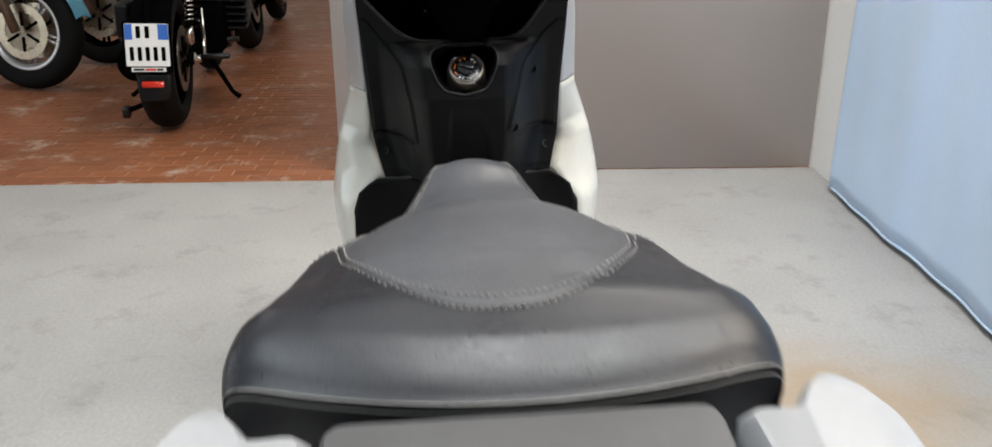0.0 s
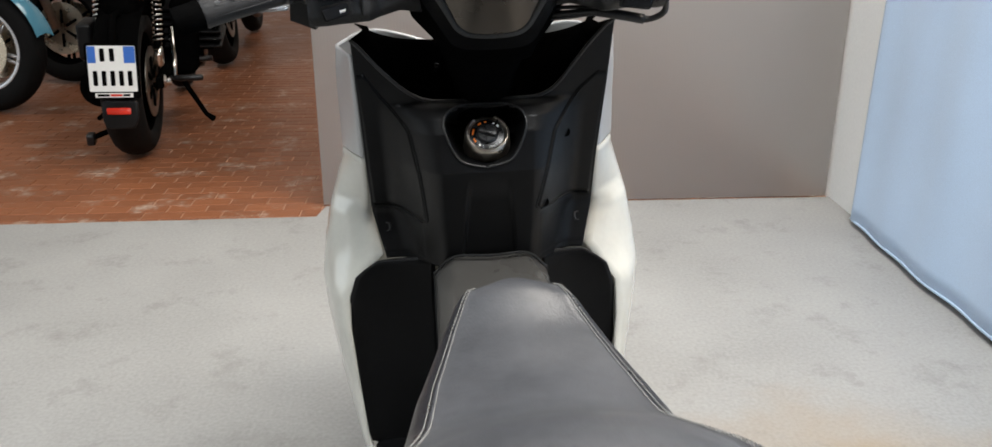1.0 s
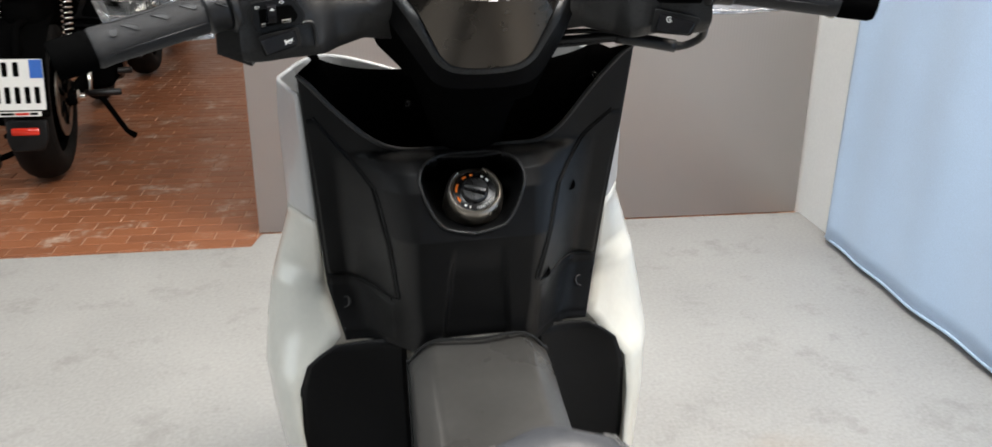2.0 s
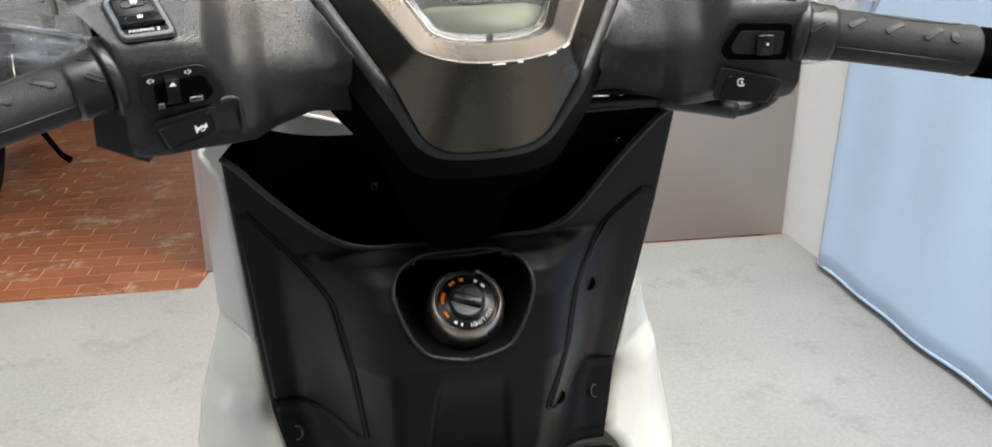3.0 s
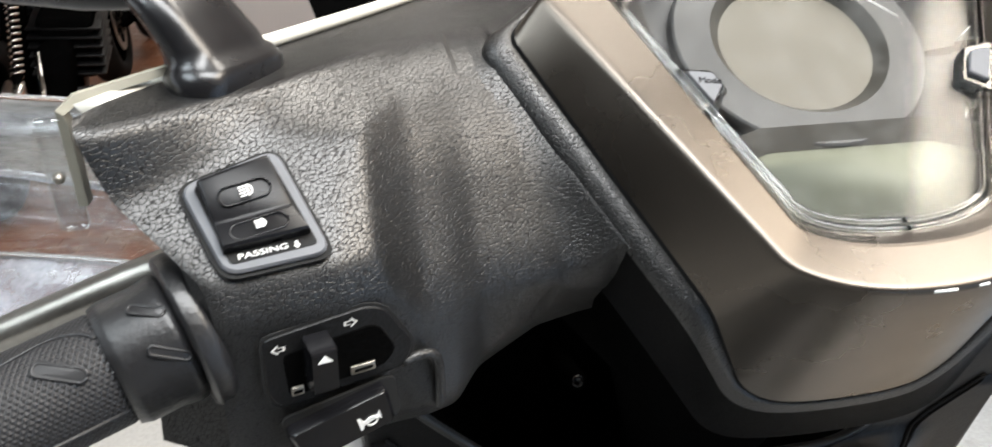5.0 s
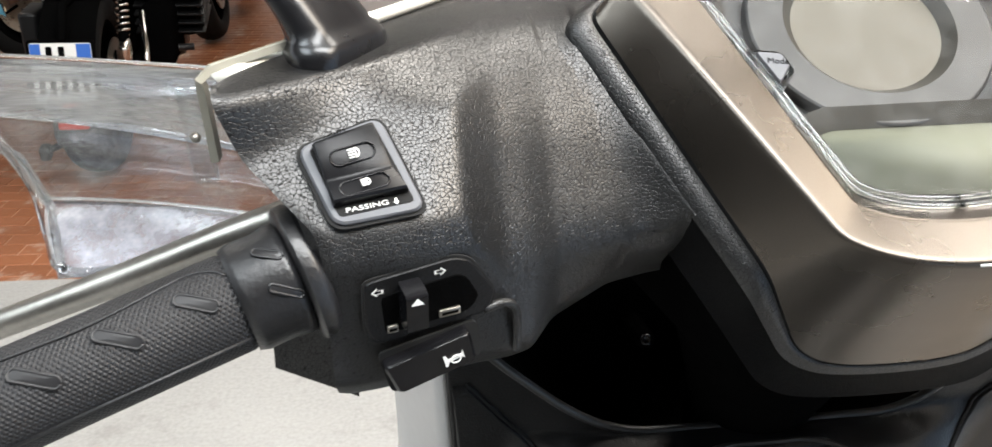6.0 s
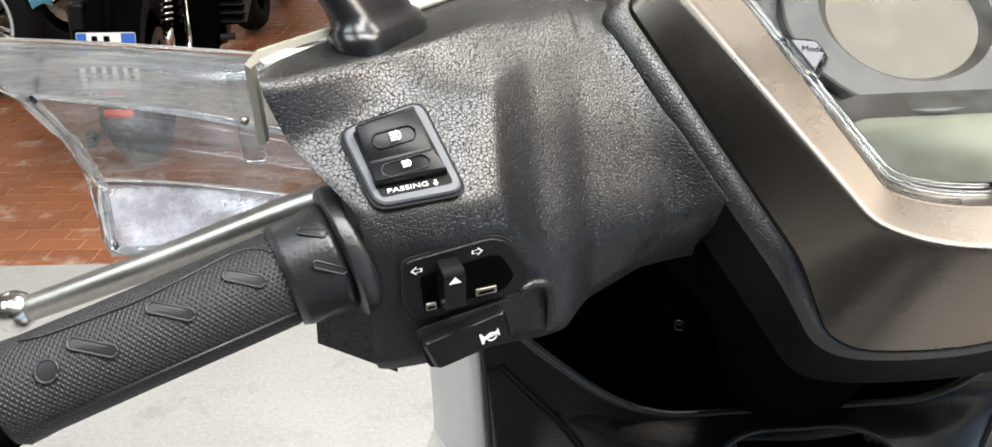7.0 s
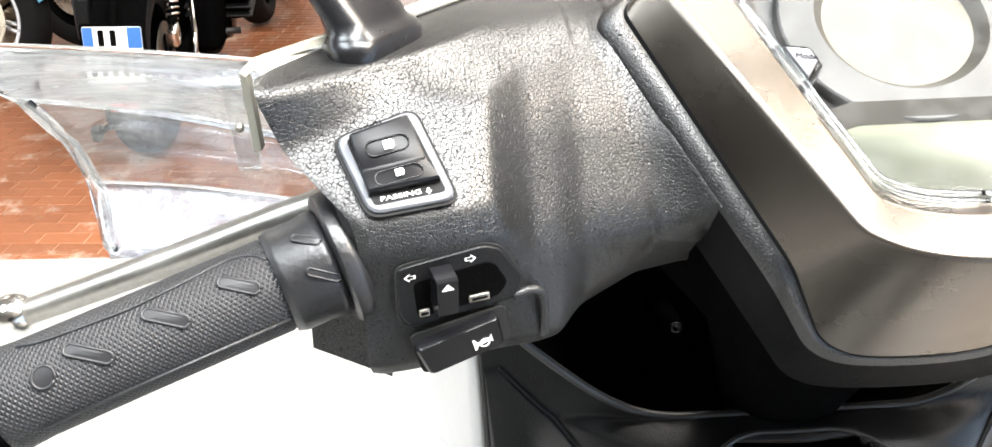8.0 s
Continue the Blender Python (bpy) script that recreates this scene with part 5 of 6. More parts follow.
for x, y, flip in ((-16.3, 17.4, 1), (3.6, 20.4, -1)):
    pts = [(-2.2, 0.0), (-0.3, 1.6), (-0.3, 0.7), (1.7, 0.7), (1.7, -0.7), (-0.3, -0.7), (-0.3, -1.6)]
    outer = [LOW_L @ Vector(((x + flip * a) * MM, (y + b) * MM, 0.0015)) for a, b in pts]
    mid = sum(outer, Vector()) / 7
    part("arrow_mark", skin([outer, [p.lerp(mid, 0.36) for p in outer]], True, False), "mark", signal, smooth=False)
for x, w in ((-12.3, 3.4), (6.6, 7.2)):
    part("slider_window", block(w * MM, 0.0028, 0.0016, LOW_L @ pose(x * MM, 0.0028 if x < 0 else 0.0046, 0.0016, 0, 0, 2), 0.0003), "steel", signal)
    part("window_bar", block(w * MM * 0.75, 0.0008, 0.0004, LOW_L @ pose(x * MM, 0.0028 if x < 0 else 0.0046, 0.0025, 0, 0, 2)), "dark", signal)


horn = part("button_recess", plate([(-17.8, -6.6), (16.2, -1.6), (18.2, -16.5), (-13.4, -24.4)], 0.0010, LOW_L, 0.003), "groove", handlebar, smooth=False)
part("button", plate([(-16.9, -9.4), (12.2, -2.4), (14.7, -14.5), (-12.2, -21.5)], 0.0058, LOW_L, 0.0018, 3, 0.0010), "gloss_black", horn, "glossy black push button", crease=40)
step = smooth_line([(0.0190, 0.0010, 0.0), (0.0265, 0.0016, -0.0004), (0.0305, -0.0020, -0.0010), (0.0318, -0.0100, -0.0014), (0.0320, -0.0205, -0.0016)], 24)
part("housing_rib", tube([LOW_L @ p for p in step], 0.0016, 8), "grain", handlebar)
part("housing_lug", skin([[(-0.198, -0.070, 0.985), (-0.198, -0.097, 0.985), (-0.198, -0.099, 0.951), (-0.198, -0.070, 0.949)], [(-0.224, -0.070, 0.985), (-0.225, -0.092, 0.985), (-0.226, -0.094, 0.962), (-0.225, -0.070, 0.960)]]), "grain", handlebar, crease=30)
bm = bmesh.new()
hm = LOW_L @ pose(0.0062, -0.0112, 0.0060, 0, 0, 14) @ Matrix.Diagonal((0.92, 1.05, 1, 1))
prism([(-0.0034, -0.0022), (-0.0026, -0.0022), (-0.0018, -0.0008), (0.0030, -0.0004), (0.0040, -0.0014), (0.0040, 0.0018), (0.0030, 0.0006), (-0.0018, 0.0004), (-0.0026, 0.0020), (-0.0034, 0.0020)], 0.0003, hm, bm=bm)
part("horn_icon", bm, "mark", horn, smooth=False)
part("horn_loop", tube([hm @ Vector((0.0008 + 0.0018 * math.cos(a), -0.0006 + 0.0014 * math.sin(a), 0.0002)) for a in [2 * math.pi * i / 14 for i in range(15)]], 0.0003, 5), "mark", horn)

start = part("button_recess", plate_on(LOW_R, [(0.1925, 0.9700), (0.154, 0.9790), (0.151, 0.9575), (0.186, 0.9540)], 0.0012, 0.003), "groove", cover_r, smooth=False)
part("button", plate_on(LOW_R, [(0.1885, 0.9668), (0.1585, 0.9755), (0.1550, 0.9605), (0.1835, 0.9565)], 0.0060, 0.002, 0.0010), "gloss_black", start, "glossy black push button", crease=40)
sm = LOW_R @ pose(-0.0065, -0.0145, 0.0061)
part("start_icon", tube([sm @ Vector((0.0024 * math.cos(a), 0.0024 * math.sin(a), 0.0001)) for a in [radians(60 + 27 * i) for i in range(11)]], 0.00035, 5), "mark", start)
part("start_bolt", prism([(0.0, -0.0016), (0.0012, 0.0002), (0.0004, 0.0002), (0.0012, 0.0016), (-0.0006, 0.0), (0.0002, 0.0)], 0.0003, sm), "mark", start, smooth=False)
kill = part("engine_switch", plate_on(LOW_R, [(0.1930, 1.0060), (0.161, 1.0070), (0.1525, 0.9900), (0.156, 0.9835), (0.1925, 0.9830)], 0.0012, 0.003), "dark", cover_r, "black engine cut-out rocker", crease=40)
part("engine_slot", plate_on(LOW_R, [(0.1885, 1.0015), (0.163, 1.0022), (0.158, 0.9910), (0.161, 0.9875), (0.188, 0.9870)], 0.0016, 0.002, 0.0004), "groove", kill, smooth=False)
part("engine_rocker", block(0.0105, 0.0135, 0.008, LOW_R @ pose(0.0055, 0.0095, 0.0035, 0, 6, 0), 0.0016, 3), "gloss_black", kill, "glossy black rocker")
part("engine_mark", prism([(-0.0007, -0.0007), (0.0007, -0.0007), (0.0007, 0.0007), (-0.0007, 0.0007)], 0.0003, LOW_R @ pose(0.0070, 0.0105, 0.0076, 0, 6, 0)), "mark", kill, smooth=False)
hz = UP_R @ pose(0, 0, 0, 0, 0, -8)
hazard = part("hazard_switch", prism([(-0.0125, -0.0150), (0.0140, -0.0150), (0.0095, 0.0150), (-0.0145, 0.0140)], 0.0014, hz, 0.004, 3, 0.0006), "switch_bezel", cover_r, "hazard switch with an orange triangle", crease=40)
part("hazard_cap", prism([(-0.0095, -0.0110), (0.0105, -0.0110), (0.0080, 0.0110), (-0.0105, 0.0105)], 0.0036, hz, 0.0015, 2, 0.0008), "hazard", hazard, crease=40)
part("hazard_mark", prism([(-0.0098, -0.0050), (0.0025, -0.0010), (0.0000, 0.0025), (-0.0103, 0.0085)], 0.0003, hz @ pose(0.001, 0.001, 0.0036), 0.001, 2), "orange", hazard, smooth=False)


# ---- grips, levers, mirrors, hand guards
def grip(side):
    a, b = Vector((side * 0.220, -0.107, 1.0005)), Vector((side * 0.360, -0.161, 0.9675))
    if side > 0:
        a, b = Vector((0.215, -0.107, 1.003)), Vector((0.355, -0.150, 0.983))
    d = (b - a).normalized()
    m = basis(a, Vector((0, -0.62, 0.78)), d)
    root = part("grip", lathe([(0.0130, -0.018), (0.0218, -0.0140), (0.0228, -0.0120), (0.0225, -0.0088), (0.0214, -0.0078), (0.0150, -0.0074)], m, 40), "rubber", scooter, "black rubber handlebar grip", crease=40)
    part("grip_collar", lathe([(0.0160, -0.0082), (0.0184, -0.0070), (0.0187, -0.0045), (0.0178, 0.0000), (0.0178, 0.0085), (0.0168, 0.0115)], m, 32), "rubber", root)
    seg, rows = 48, [(0.0150, 0.0105), (0.0160, 0.0125), (0.0157, 0.060), (0.0157, 0.090), (0.0163, 0.098), (0.0150, 0.1005)]
    bm = lathe(rows, m, seg)
    uv = bm.loops.layers.uv.new("map")
    inv = m.inverted()
    for f in bm.faces:
        angs = [math.atan2((inv @ l.vert.co).y, (inv @ l.vert.co).x) for l in f.loops]
        top = max(angs)
        for l, ang in zip(f.loops, angs):
            if top - ang > math.pi:
                ang += 2 * math.pi
            l[uv].uv = (ang * 0.0168, (inv @ l.vert.co).z)
    part("grip_sleeve", bm, "knurl", root, "diamond knurled rubber sleeve", crease=60)
    # smooth recessed ovals with a raised rim, slanting round the sleeve, a round one at its end, two on the collar
    for z, deg, half, wide, r in ((0.0226, -10, 0.0046, 0.0016, 0.0157), (0.0458, -11.5, 0.0052, 0.0016, 0.0157), (0.0695, -14.5, 0.0052, 0.0016, 0.0157), (0.0830, -19, 0.0, 0.0030, 0.0157), (-0.0015, 5, 0.0034, 0.0011, 0.0178), (-0.0021, -36, 0.0040, 0.0010, 0.0178)):
        mm = m @ Matrix.Rotation(radians(-side * deg), 4, "Z") @ pose(r, 0, z) @ pose(0, 0, 0, 0, 90, 0) @ pose(0, 0, 0, 0, 0, side * 37)
        pts = [((half if c > 0 else -half) + wide * c, wide * q) for c, q in [(math.cos(radians(k)), math.sin(radians(k))) for k in range(0, 360, 20)]]
        bend = lambda x, y, h: mm @ Vector((x, y, h - (y * math.cos(radians(37)) + side * x * math.sin(radians(37))) ** 2 / (2 * r)))
        part("grip_pad", skin([[bend(x, y, -0.0006) for x, y in pts], [bend(x, y, 0.0007) for x, y in pts], [bend(x * 0.5, y * 0.5, 0.0007) for x, y in pts]]), "grip_black", root, crease=50)
        part("pad_rim", tube([bend(x * 1.05, y * 1.14, 0.0006) for x, y in pts + pts[:1]], 0.0005, 6), "rubber", root)
    edge = [(32, 0.088), (23, 0.080), (18, 0.062), (17, 0.053), (22, 0.038), (29, 0.025), (27, 0.0195), (17, 0.0145), (6, 0.0120)]
    line = smooth_line([Vector((q, z * 1000, 0)) for q, z in edge], 44)
    part("grip_rib", tube([m @ Matrix.Rotation(radians(-side * p.x), 4, "Z") @ Vector((0.0159, 0, p.y / 1000)) for p in line], 0.0006, 6), "rubber", root)
    part("grip_rib", tube([m @ Matrix.Rotation(radians(side * 74), 4, "Z") @ Vector((0.0159, 0, z)) for z in (0.012, 0.05, 0.09)], 0.0007, 6), "rubber", root)
    part("bar_end", lathe([(0.0150, 0.1005), (0.0158, 0.103), (0.0156, 0.128), (0.0140, 0.1315), (0.0, 0.1315)], m, 32), "dark", root, "black bar end weight", crease=40)
    return root


def lever(side):
    pts = smooth_line([(side * 0.205, -0.072, 1.0130), (side * 0.235, -0.070, 1.0035), (side * 0.275, -0.0695, 0.9895), (side * 0.315, -0.071, 0.9770), (side * 0.338, -0.072, 0.970)], 24)
    rad = [0.0075] + [0.0062 - 0.0012 * i / 22 for i in range(23)]
    lv = part("brake_lever", tube(pts, rad, 12), "alloy", scooter, "polished alloy brake lever")
    ball = Matrix.Translation(pts[-1] + Vector((side * 0.003, 0, 0)))
    part("lever_ball", lathe([(0.0001, -0.008)] + [(0.008 * math.cos(radians(q)), 0.008 * math.sin(radians(q))) for q in range(-75, 90, 15)] + [(0.0001, 0.008)], ball, 16), "chrome", lv)


def mirror_stem(side):
    base = [Vector((x, y, 0)) for x, y in ((-0.2155, -0.061), (-0.2095, -0.0795), (-0.1970, -0.0815), (-0.1795, -0.0505), (-0.1850, -0.030), (-0.2110, -0.030))]
    mid = Vector((-0.199, -0.054, 0))
    foot = []
    for k, z, shift in ((1.00, 1.055, 0), (1.03, 1.062, 0), (1.01, 1.0665, 0), (0.93, 1.0690, 0.000), (0.86, 1.0705, 0.001), (0.84, 1.0740, 0.002), (0.80, 1.0810, 0.005), (0.78, 1.0880, 0.008), (0.66, 1.0905, 0.009)):
        ring = fillet([mid + (p - mid) * k for p in base], 0.008, 4)
        foot.append([Vector((-side * (p.x - 1.5 * shift), p.y + shift * 0.4, z)) for p in ring])
    root = part("mirror_stem", skin(foot), "satin_black", scooter, "black mirror stem in its rubber foot")
    part("pivot_cap", lathe([(0.0085, -0.004), (0.0085, 0.004), (0.0070, 0.0062), (0, 0.0066)], pose(side * 0.2085, -0.046, 1.0965, 0, -side * 8, 0), 28), "satin_black", root, crease=40)
    part("stem_arm", tube(smooth_line([(side * 0.196, -0.044, 1.0900), (side * 0.212, -0.046, 1.0910), (side * 0.240, -0.048, 1.0925), (side * 0.275, -0.044, 1.102), (side * 0.310, -0.030, 1.145), (side * 0.330, -0.016, 1.205)], 22), [0.0070, 0.0088, 0.0090, 0.0090, 0.0090, 0.0088, 0.0086] + [0.008] * 15, 14), "satin_black", root)
    part("mirror_head", prism([(-0.06, -0.035), (0.06, -0.045), (0.07, 0.02), (0.04, 0.045), (-0.05, 0.04)], 0.03, pose(side * 0.34, 0.01, 1.235, 80, 0, 0), 0.015, 3, 0.008), "black", root, crease=50)


def hand_guard(side):
    def fn(u, v):
        x = 0.236 + (0.089 + 0.027 * min(1.0, v * 1.3)) * u
        z = 0.931 + (0.080 + 0.024 * u) * v
        y = 0.012 + 0.016 * math.sin(u * 2.2) - 0.030 * max(0, v - 0.72) / 0.28 * (0.6 + 0.4 * u)
        turn = max(0.0, 0.50 - v) / 0.50
        y, z = y - 0.042 * turn, z + 0.034 * turn
        return Vector((side * x, y, z + 0.010 * (1 - v) * (u - 0.6) ** 2))
    root = part("hand_guard", sheet(lambda u, v: fn(u, 0.5 + 0.5 * v), 24, 10, 0.003), "sheet", scooter, "clear acrylic hand guard")
    part("guard_lower_panel", sheet(lambda u, v: fn(u, 0.495 * v), 24, 10, 0.003), "guard_low", root, "hazy clear lower panel with a painted bluish reflection")
    part("guard_flange", sheet(lambda u, v: fn(1.0 - 0.075 * u, 0.06 + 0.94 * v) + Vector((0, -0.010 * u, 0.002 * u)), 3, 20, 0.002), "sheet", root, "clear side flange")
    part("flange_edge", tube([fn(0.925, 0.06 + 0.94 * k / 24) + Vector((0, -0.010, 0.002)) for k in range(25)], 0.0011, 6), "clear", root)
    part("guard_fold", tube([fn(k / 24, 0.497) for k in range(25)], 0.0016, 6), "clear", root)

    def brim(u, v):
        a = fn(u, 1.0)
        return a + Vector((side * 0.045 * u * v, -0.024 * v, (0.039 - 0.009 * u) * v + 0.006 * math.sin(v * math.pi)))
    bw = part("guard_brim", sheet(brim, 24, 12, 0.003), "brim", root, "clear folded brim")
    rim = [fn(0.0, 0.05), fn(0.3, 0.0), fn(0.7, 0.0), fn(0.97, 0.02), fn(1.0, 0.25), fn(1.0, 0.6), fn(1.0, 1.0), brim(1.0, 1.0)]
    part("guard_rim", tube(smooth_line(rim, 50), 0.0022, 8), "clear", root)
    part("brim_rim", tube([brim(i / 20, 1.0) for i in range(21)], 0.0018, 8), "clear", root)
    bx = 0.0 if side < 0 else -0.0165
    strap = [Vector((side * 0.2060 + bx, -0.062, 1.0695)), Vector((side * 0.2322 + bx, -0.089, 1.0672)), Vector((side * 0.2370 + bx, -0.092, 1.0640)), Vector((side * 0.2372 + bx * 0.9, -0.091, 1.0600)), Vector((side * 0.2372 + bx * 0.6, -0.088, 1.0360))]
    across = [Vector((0.0, 0.0, 1.0)), Vector((side * 0.2, 0, 1.0)), Vector((side * 0.8, 0, 0.7)), Vector((side * 1.0, 0, 0.1)), Vector((side * 1.0, 0, 0.0))]
    part("guard_bracket", skin([[p, p + q.normalized() * -0.0024, p + q.normalized() * -0.0024 + w, p + w] for p, q, w in zip(strap, across, [Vector((side * 0.0012, 0.0022, 0))] * 2 + [Vector((0, 0.006, 0))] * 3)]), "bracket", root, "yellowed nylon bracket", crease=30)
    part("guard_tab", block(0.008, 0.0035, 0.034, pose(side * 0.2410, -0.084, 1.0440, 8, 0, 0), 0.0012), "sheet", root)
    part("guard_screw", lathe([(0.0016, 0), (0.0016, 0.0012), (0, 0.0014)], basis((side * 0.2410, -0.0868, 1.0440), (1, 0, 0), (0, -0.8, 0.5)), 12), "steel", root)


for side in (-1, 1):
    grip(side)
    lever(side)
    mirror_stem(side)
    hand_guard(side)

# white front half of the handlebar cover, with its pale edge along the seam
def seam_at(u):
    """The seam between rear and front cover: from the outer end towards the nose."""
    x = 0.2315 - 0.1315 * u
    return x, float(np.interp(x, (0.100, 0.150, 0.187, 0.216, 0.2315), (0.112, 0.028, -0.030, -0.067, -0.098)))


for side in (-1, 1):
    def front_fn(u, v):
        x, y = seam_at(u)
        return Vector((side * x * (1 - 0.08 * v), y + 0.003 + 0.060 * math.sin(v * 1.5), 1.066 - 0.11 * v ** 1.6))
    part("front_cover", sheet(front_fn, 16, 12, 0.004), "white", scooter, "white front half of the handlebar cover")
    part("cover_edge", tube([front_fn(i / 20, 0.0) + Vector((0, -0.001, 0.001)) for i in range(5, 21)], 0.0026, 8), "white", scooter)
part("nose_cover", skin([[(x, y0 - 3.0 * x * x, z0) for x in (-0.10, -0.06, 0, 0.06, 0.10)] for y0, z0 in ((0.13, 1.085), (0.17, 1.06), (0.19, 1.00), (0.17, 0.95))], False, False), "white", scooter)
for side in (-1, 1):
    part("windscreen_arm", skin([[Vector((side * (0.155 + 0.30 * (z - 1.05)) + dx, 0.115 + dy, z)) for dx, dy in ((-0.016, -0.003), (0.016, -0.003), (0.016, 0.003), (-0.016, 0.003))] for z in (1.02, 1.06, 1.12, 1.18)]), "dark", scooter, "black windscreen arm", smooth=False)

# brake hose and cables under the right switch housing
for r, dz, dy in ((0.0040, 0.0, 0.0), (0.0026, 0.0065, 0.004), (0.0026, -0.0055, 0.004)):
    line = smooth_line([(0.213, -0.078, 0.968), (0.217, -0.060, 0.950), (0.207, -0.052, 0.9415), (0.193, -0.050, 0.9400 + dz * 0.4), (0.165, -0.048, 0.9460 + dz * 0.5), (0.137, -0.044, 0.9510 + dz * 0.5), (0.105, -0.026 + dy, 0.9480 + dz), (0.050, 0.000, 0.9420 + dz)], 34)
    part("cable", tube(line, r, 8), "rubber", scooter, "black cable")
part("cable_sleeve", tube(smooth_line([(0.194, -0.050, 0.9400), (0.165, -0.048, 0.9460), (0.137, -0.044, 0.9510)], 10), 0.0062, 12), "rubber", scooter)


# ---------------------------------------------------------------- motorcycles on the brick floor
def spring(parent, a, b, r, turns):
    a, b = Vector(a), Vector(b)
    d = (b - a).normalized()
    s = d.orthogonal().normalized()
    t = d.cross(s)
    sh = part("shock_absorber", tube([a, a.lerp(b, 0.28), a.lerp(b, 0.3), b], [0.017, 0.017, 0.010, 0.010], 12), "dark", parent)
    line = [a.lerp(b, 0.2 + 0.72 * i / (turns * 12)) + (s * math.cos(2 * math.pi * i / 12) + t * math.sin(2 * math.pi * i / 12)) * r for i in range(turns * 12 + 1)]
    part("coil_spring", tube(line, 0.0045, 6), "chrome", sh)
    part("shock_eye", tube([a + Vector((-0.02, 0, 0)), a + Vector((0.02, 0, 0))], 0.016, 10), "chrome", sh)


def motorcycle(m, label, tank, rim, plate=False, fender="dark", spokes=6, disc="gold", exhaust=True):
    """A naked motorcycle heading along +y, its rear tyre on the origin."""
    ob = thing("motorcycle", m, label, "motorcycle", "parked motorcycles")
    wheel(ob, (0, 0, 0.315), 0.315, 0.16, rim, spokes, "steel")
    wheel(ob, (0, 1.42, 0.315), 0.315, 0.12, rim, spokes, disc)
    for x in (-0.115, 0.115):
        part("swingarm", block(0.035, 0.60, 0.055, pose(x, 0.26, 0.335, 4), 0.012), "dark", ob)
        spring(ob, (x * 1.02, -0.02, 0.405), (x * 0.98, 0.10, 0.76), 0.020, 13)
        part("fork_leg", tube([(x, 1.42, 0.315), (x, 1.20, 0.92)], 0.026, 12), "steel", ob)
        part("foot_peg", tube([(x * 1.2, 0.42, 0.33), (x * 2.5, 0.42, 0.34)], 0.014, 8), "rubber", ob)
        part("peg_bracket", tube([(x * 1.1, 0.30, 0.45), (x * 1.3, 0.42, 0.33)], 0.010, 8), "chrome", ob)
    part("front_mudguard", skin([[Vector((x, 1.42 + 0.345 * math.cos(a), 0.315 + 0.345 * math.sin(a) - 0.4 * x * x * 10)) for x in (-0.07, -0.05, 0, 0.05, 0.07)] for a in [radians(15 + 9 * i) for i in range(17)]], False, False), fender, ob)
    part("rear_mudguard", skin([[Vector((x, 0.345 * math.cos(a), 0.315 + 0.345 * math.sin(a) - 4 * x * x)) for x in (-0.085, -0.05, 0, 0.05, 0.085)] for a in [radians(70 + 8 * i) for i in range(13)]], False, False), "dark", ob)
    part("engine", block(0.34, 0.42, 0.34, pose(0, 0.72, 0.40), 0.05, 3), "dark", ob)
    for i in range(6):
        part("cooling_fin", block(0.30, 0.20, 0.010, pose(0, 0.82, 0.56 + i * 0.022, 20), 0.003), "black", ob)
    for x in (-0.19, 0.19):
        part("engine_cover", lathe([(0.11, 0), (0.10, 0.03), (0.06, 0.045), (0, 0.048)], pose(x, 0.66, 0.36, 0, 90 if x > 0 else -90, 0), 28), "black", ob, crease=50)
    tank_rows = [fillet([(-w, y, lo), (-w * 0.9, y, hi - 0.04), (-w * 0.4, y, hi), (w * 0.4, y, hi), (w * 0.9, y, hi - 0.04), (w, y, lo)], 0.05, 3) for y, w, lo, hi in ((0.52, 0.10, 0.76, 0.84), (0.62, 0.14, 0.74, 0.90), (0.85, 0.16, 0.74, 0.95), (1.02, 0.12, 0.76, 0.92), (1.10, 0.06, 0.80, 0.86))]
    part("fuel_tank", skin(tank_rows), tank, ob)
    seat_rows = [fillet([(-w, y, lo), (-w, y, hi - 0.02), (-w * 0.7, y, hi), (w * 0.7, y, hi), (w, y, hi - 0.02), (w, y, lo)], 0.02, 3) for y, w, lo, hi in ((-0.16, 0.07, 0.77, 0.83), (-0.05, 0.11, 0.74, 0.84), (0.20, 0.13, 0.73, 0.81), (0.50, 0.11, 0.73, 0.79), (0.58, 0.08, 0.74, 0.80))]
    part("bike_seat", skin(seat_rows), "seat_dark", ob, "black vinyl bike seat")
    part("tail_light", block(0.13, 0.05, 0.055, pose(0, -0.20, 0.76, 10), 0.02, 3), "red", ob)
    part("frame_tube", tube(smooth_line([(0, 0.30, 0.72), (0, 0.60, 0.70), (0, 1.15, 0.90), (0, 1.10, 0.60), (0, 0.9, 0.25), (0, 0.45, 0.25), (0, 0.30, 0.40), (0, 0.30, 0.72)], 40), 0.022, 10), "dark", ob)
    part("handlebar", tube(smooth_line([(-0.38, 1.00, 1.06), (-0.22, 1.12, 1.05), (0, 1.16, 0.99), (0.22, 1.12, 1.05), (0.38, 1.00, 1.06)], 24), 0.013, 10), "dark", ob)
    part("headlamp", lathe([(0.02, -0.10), (0.07, -0.06), (0.09, 0.0), (0.09, 0.03), (0.07, 0.04), (0, 0.05)], pose(0, 1.30, 0.90, -80), 28), "dark", ob, crease=50)
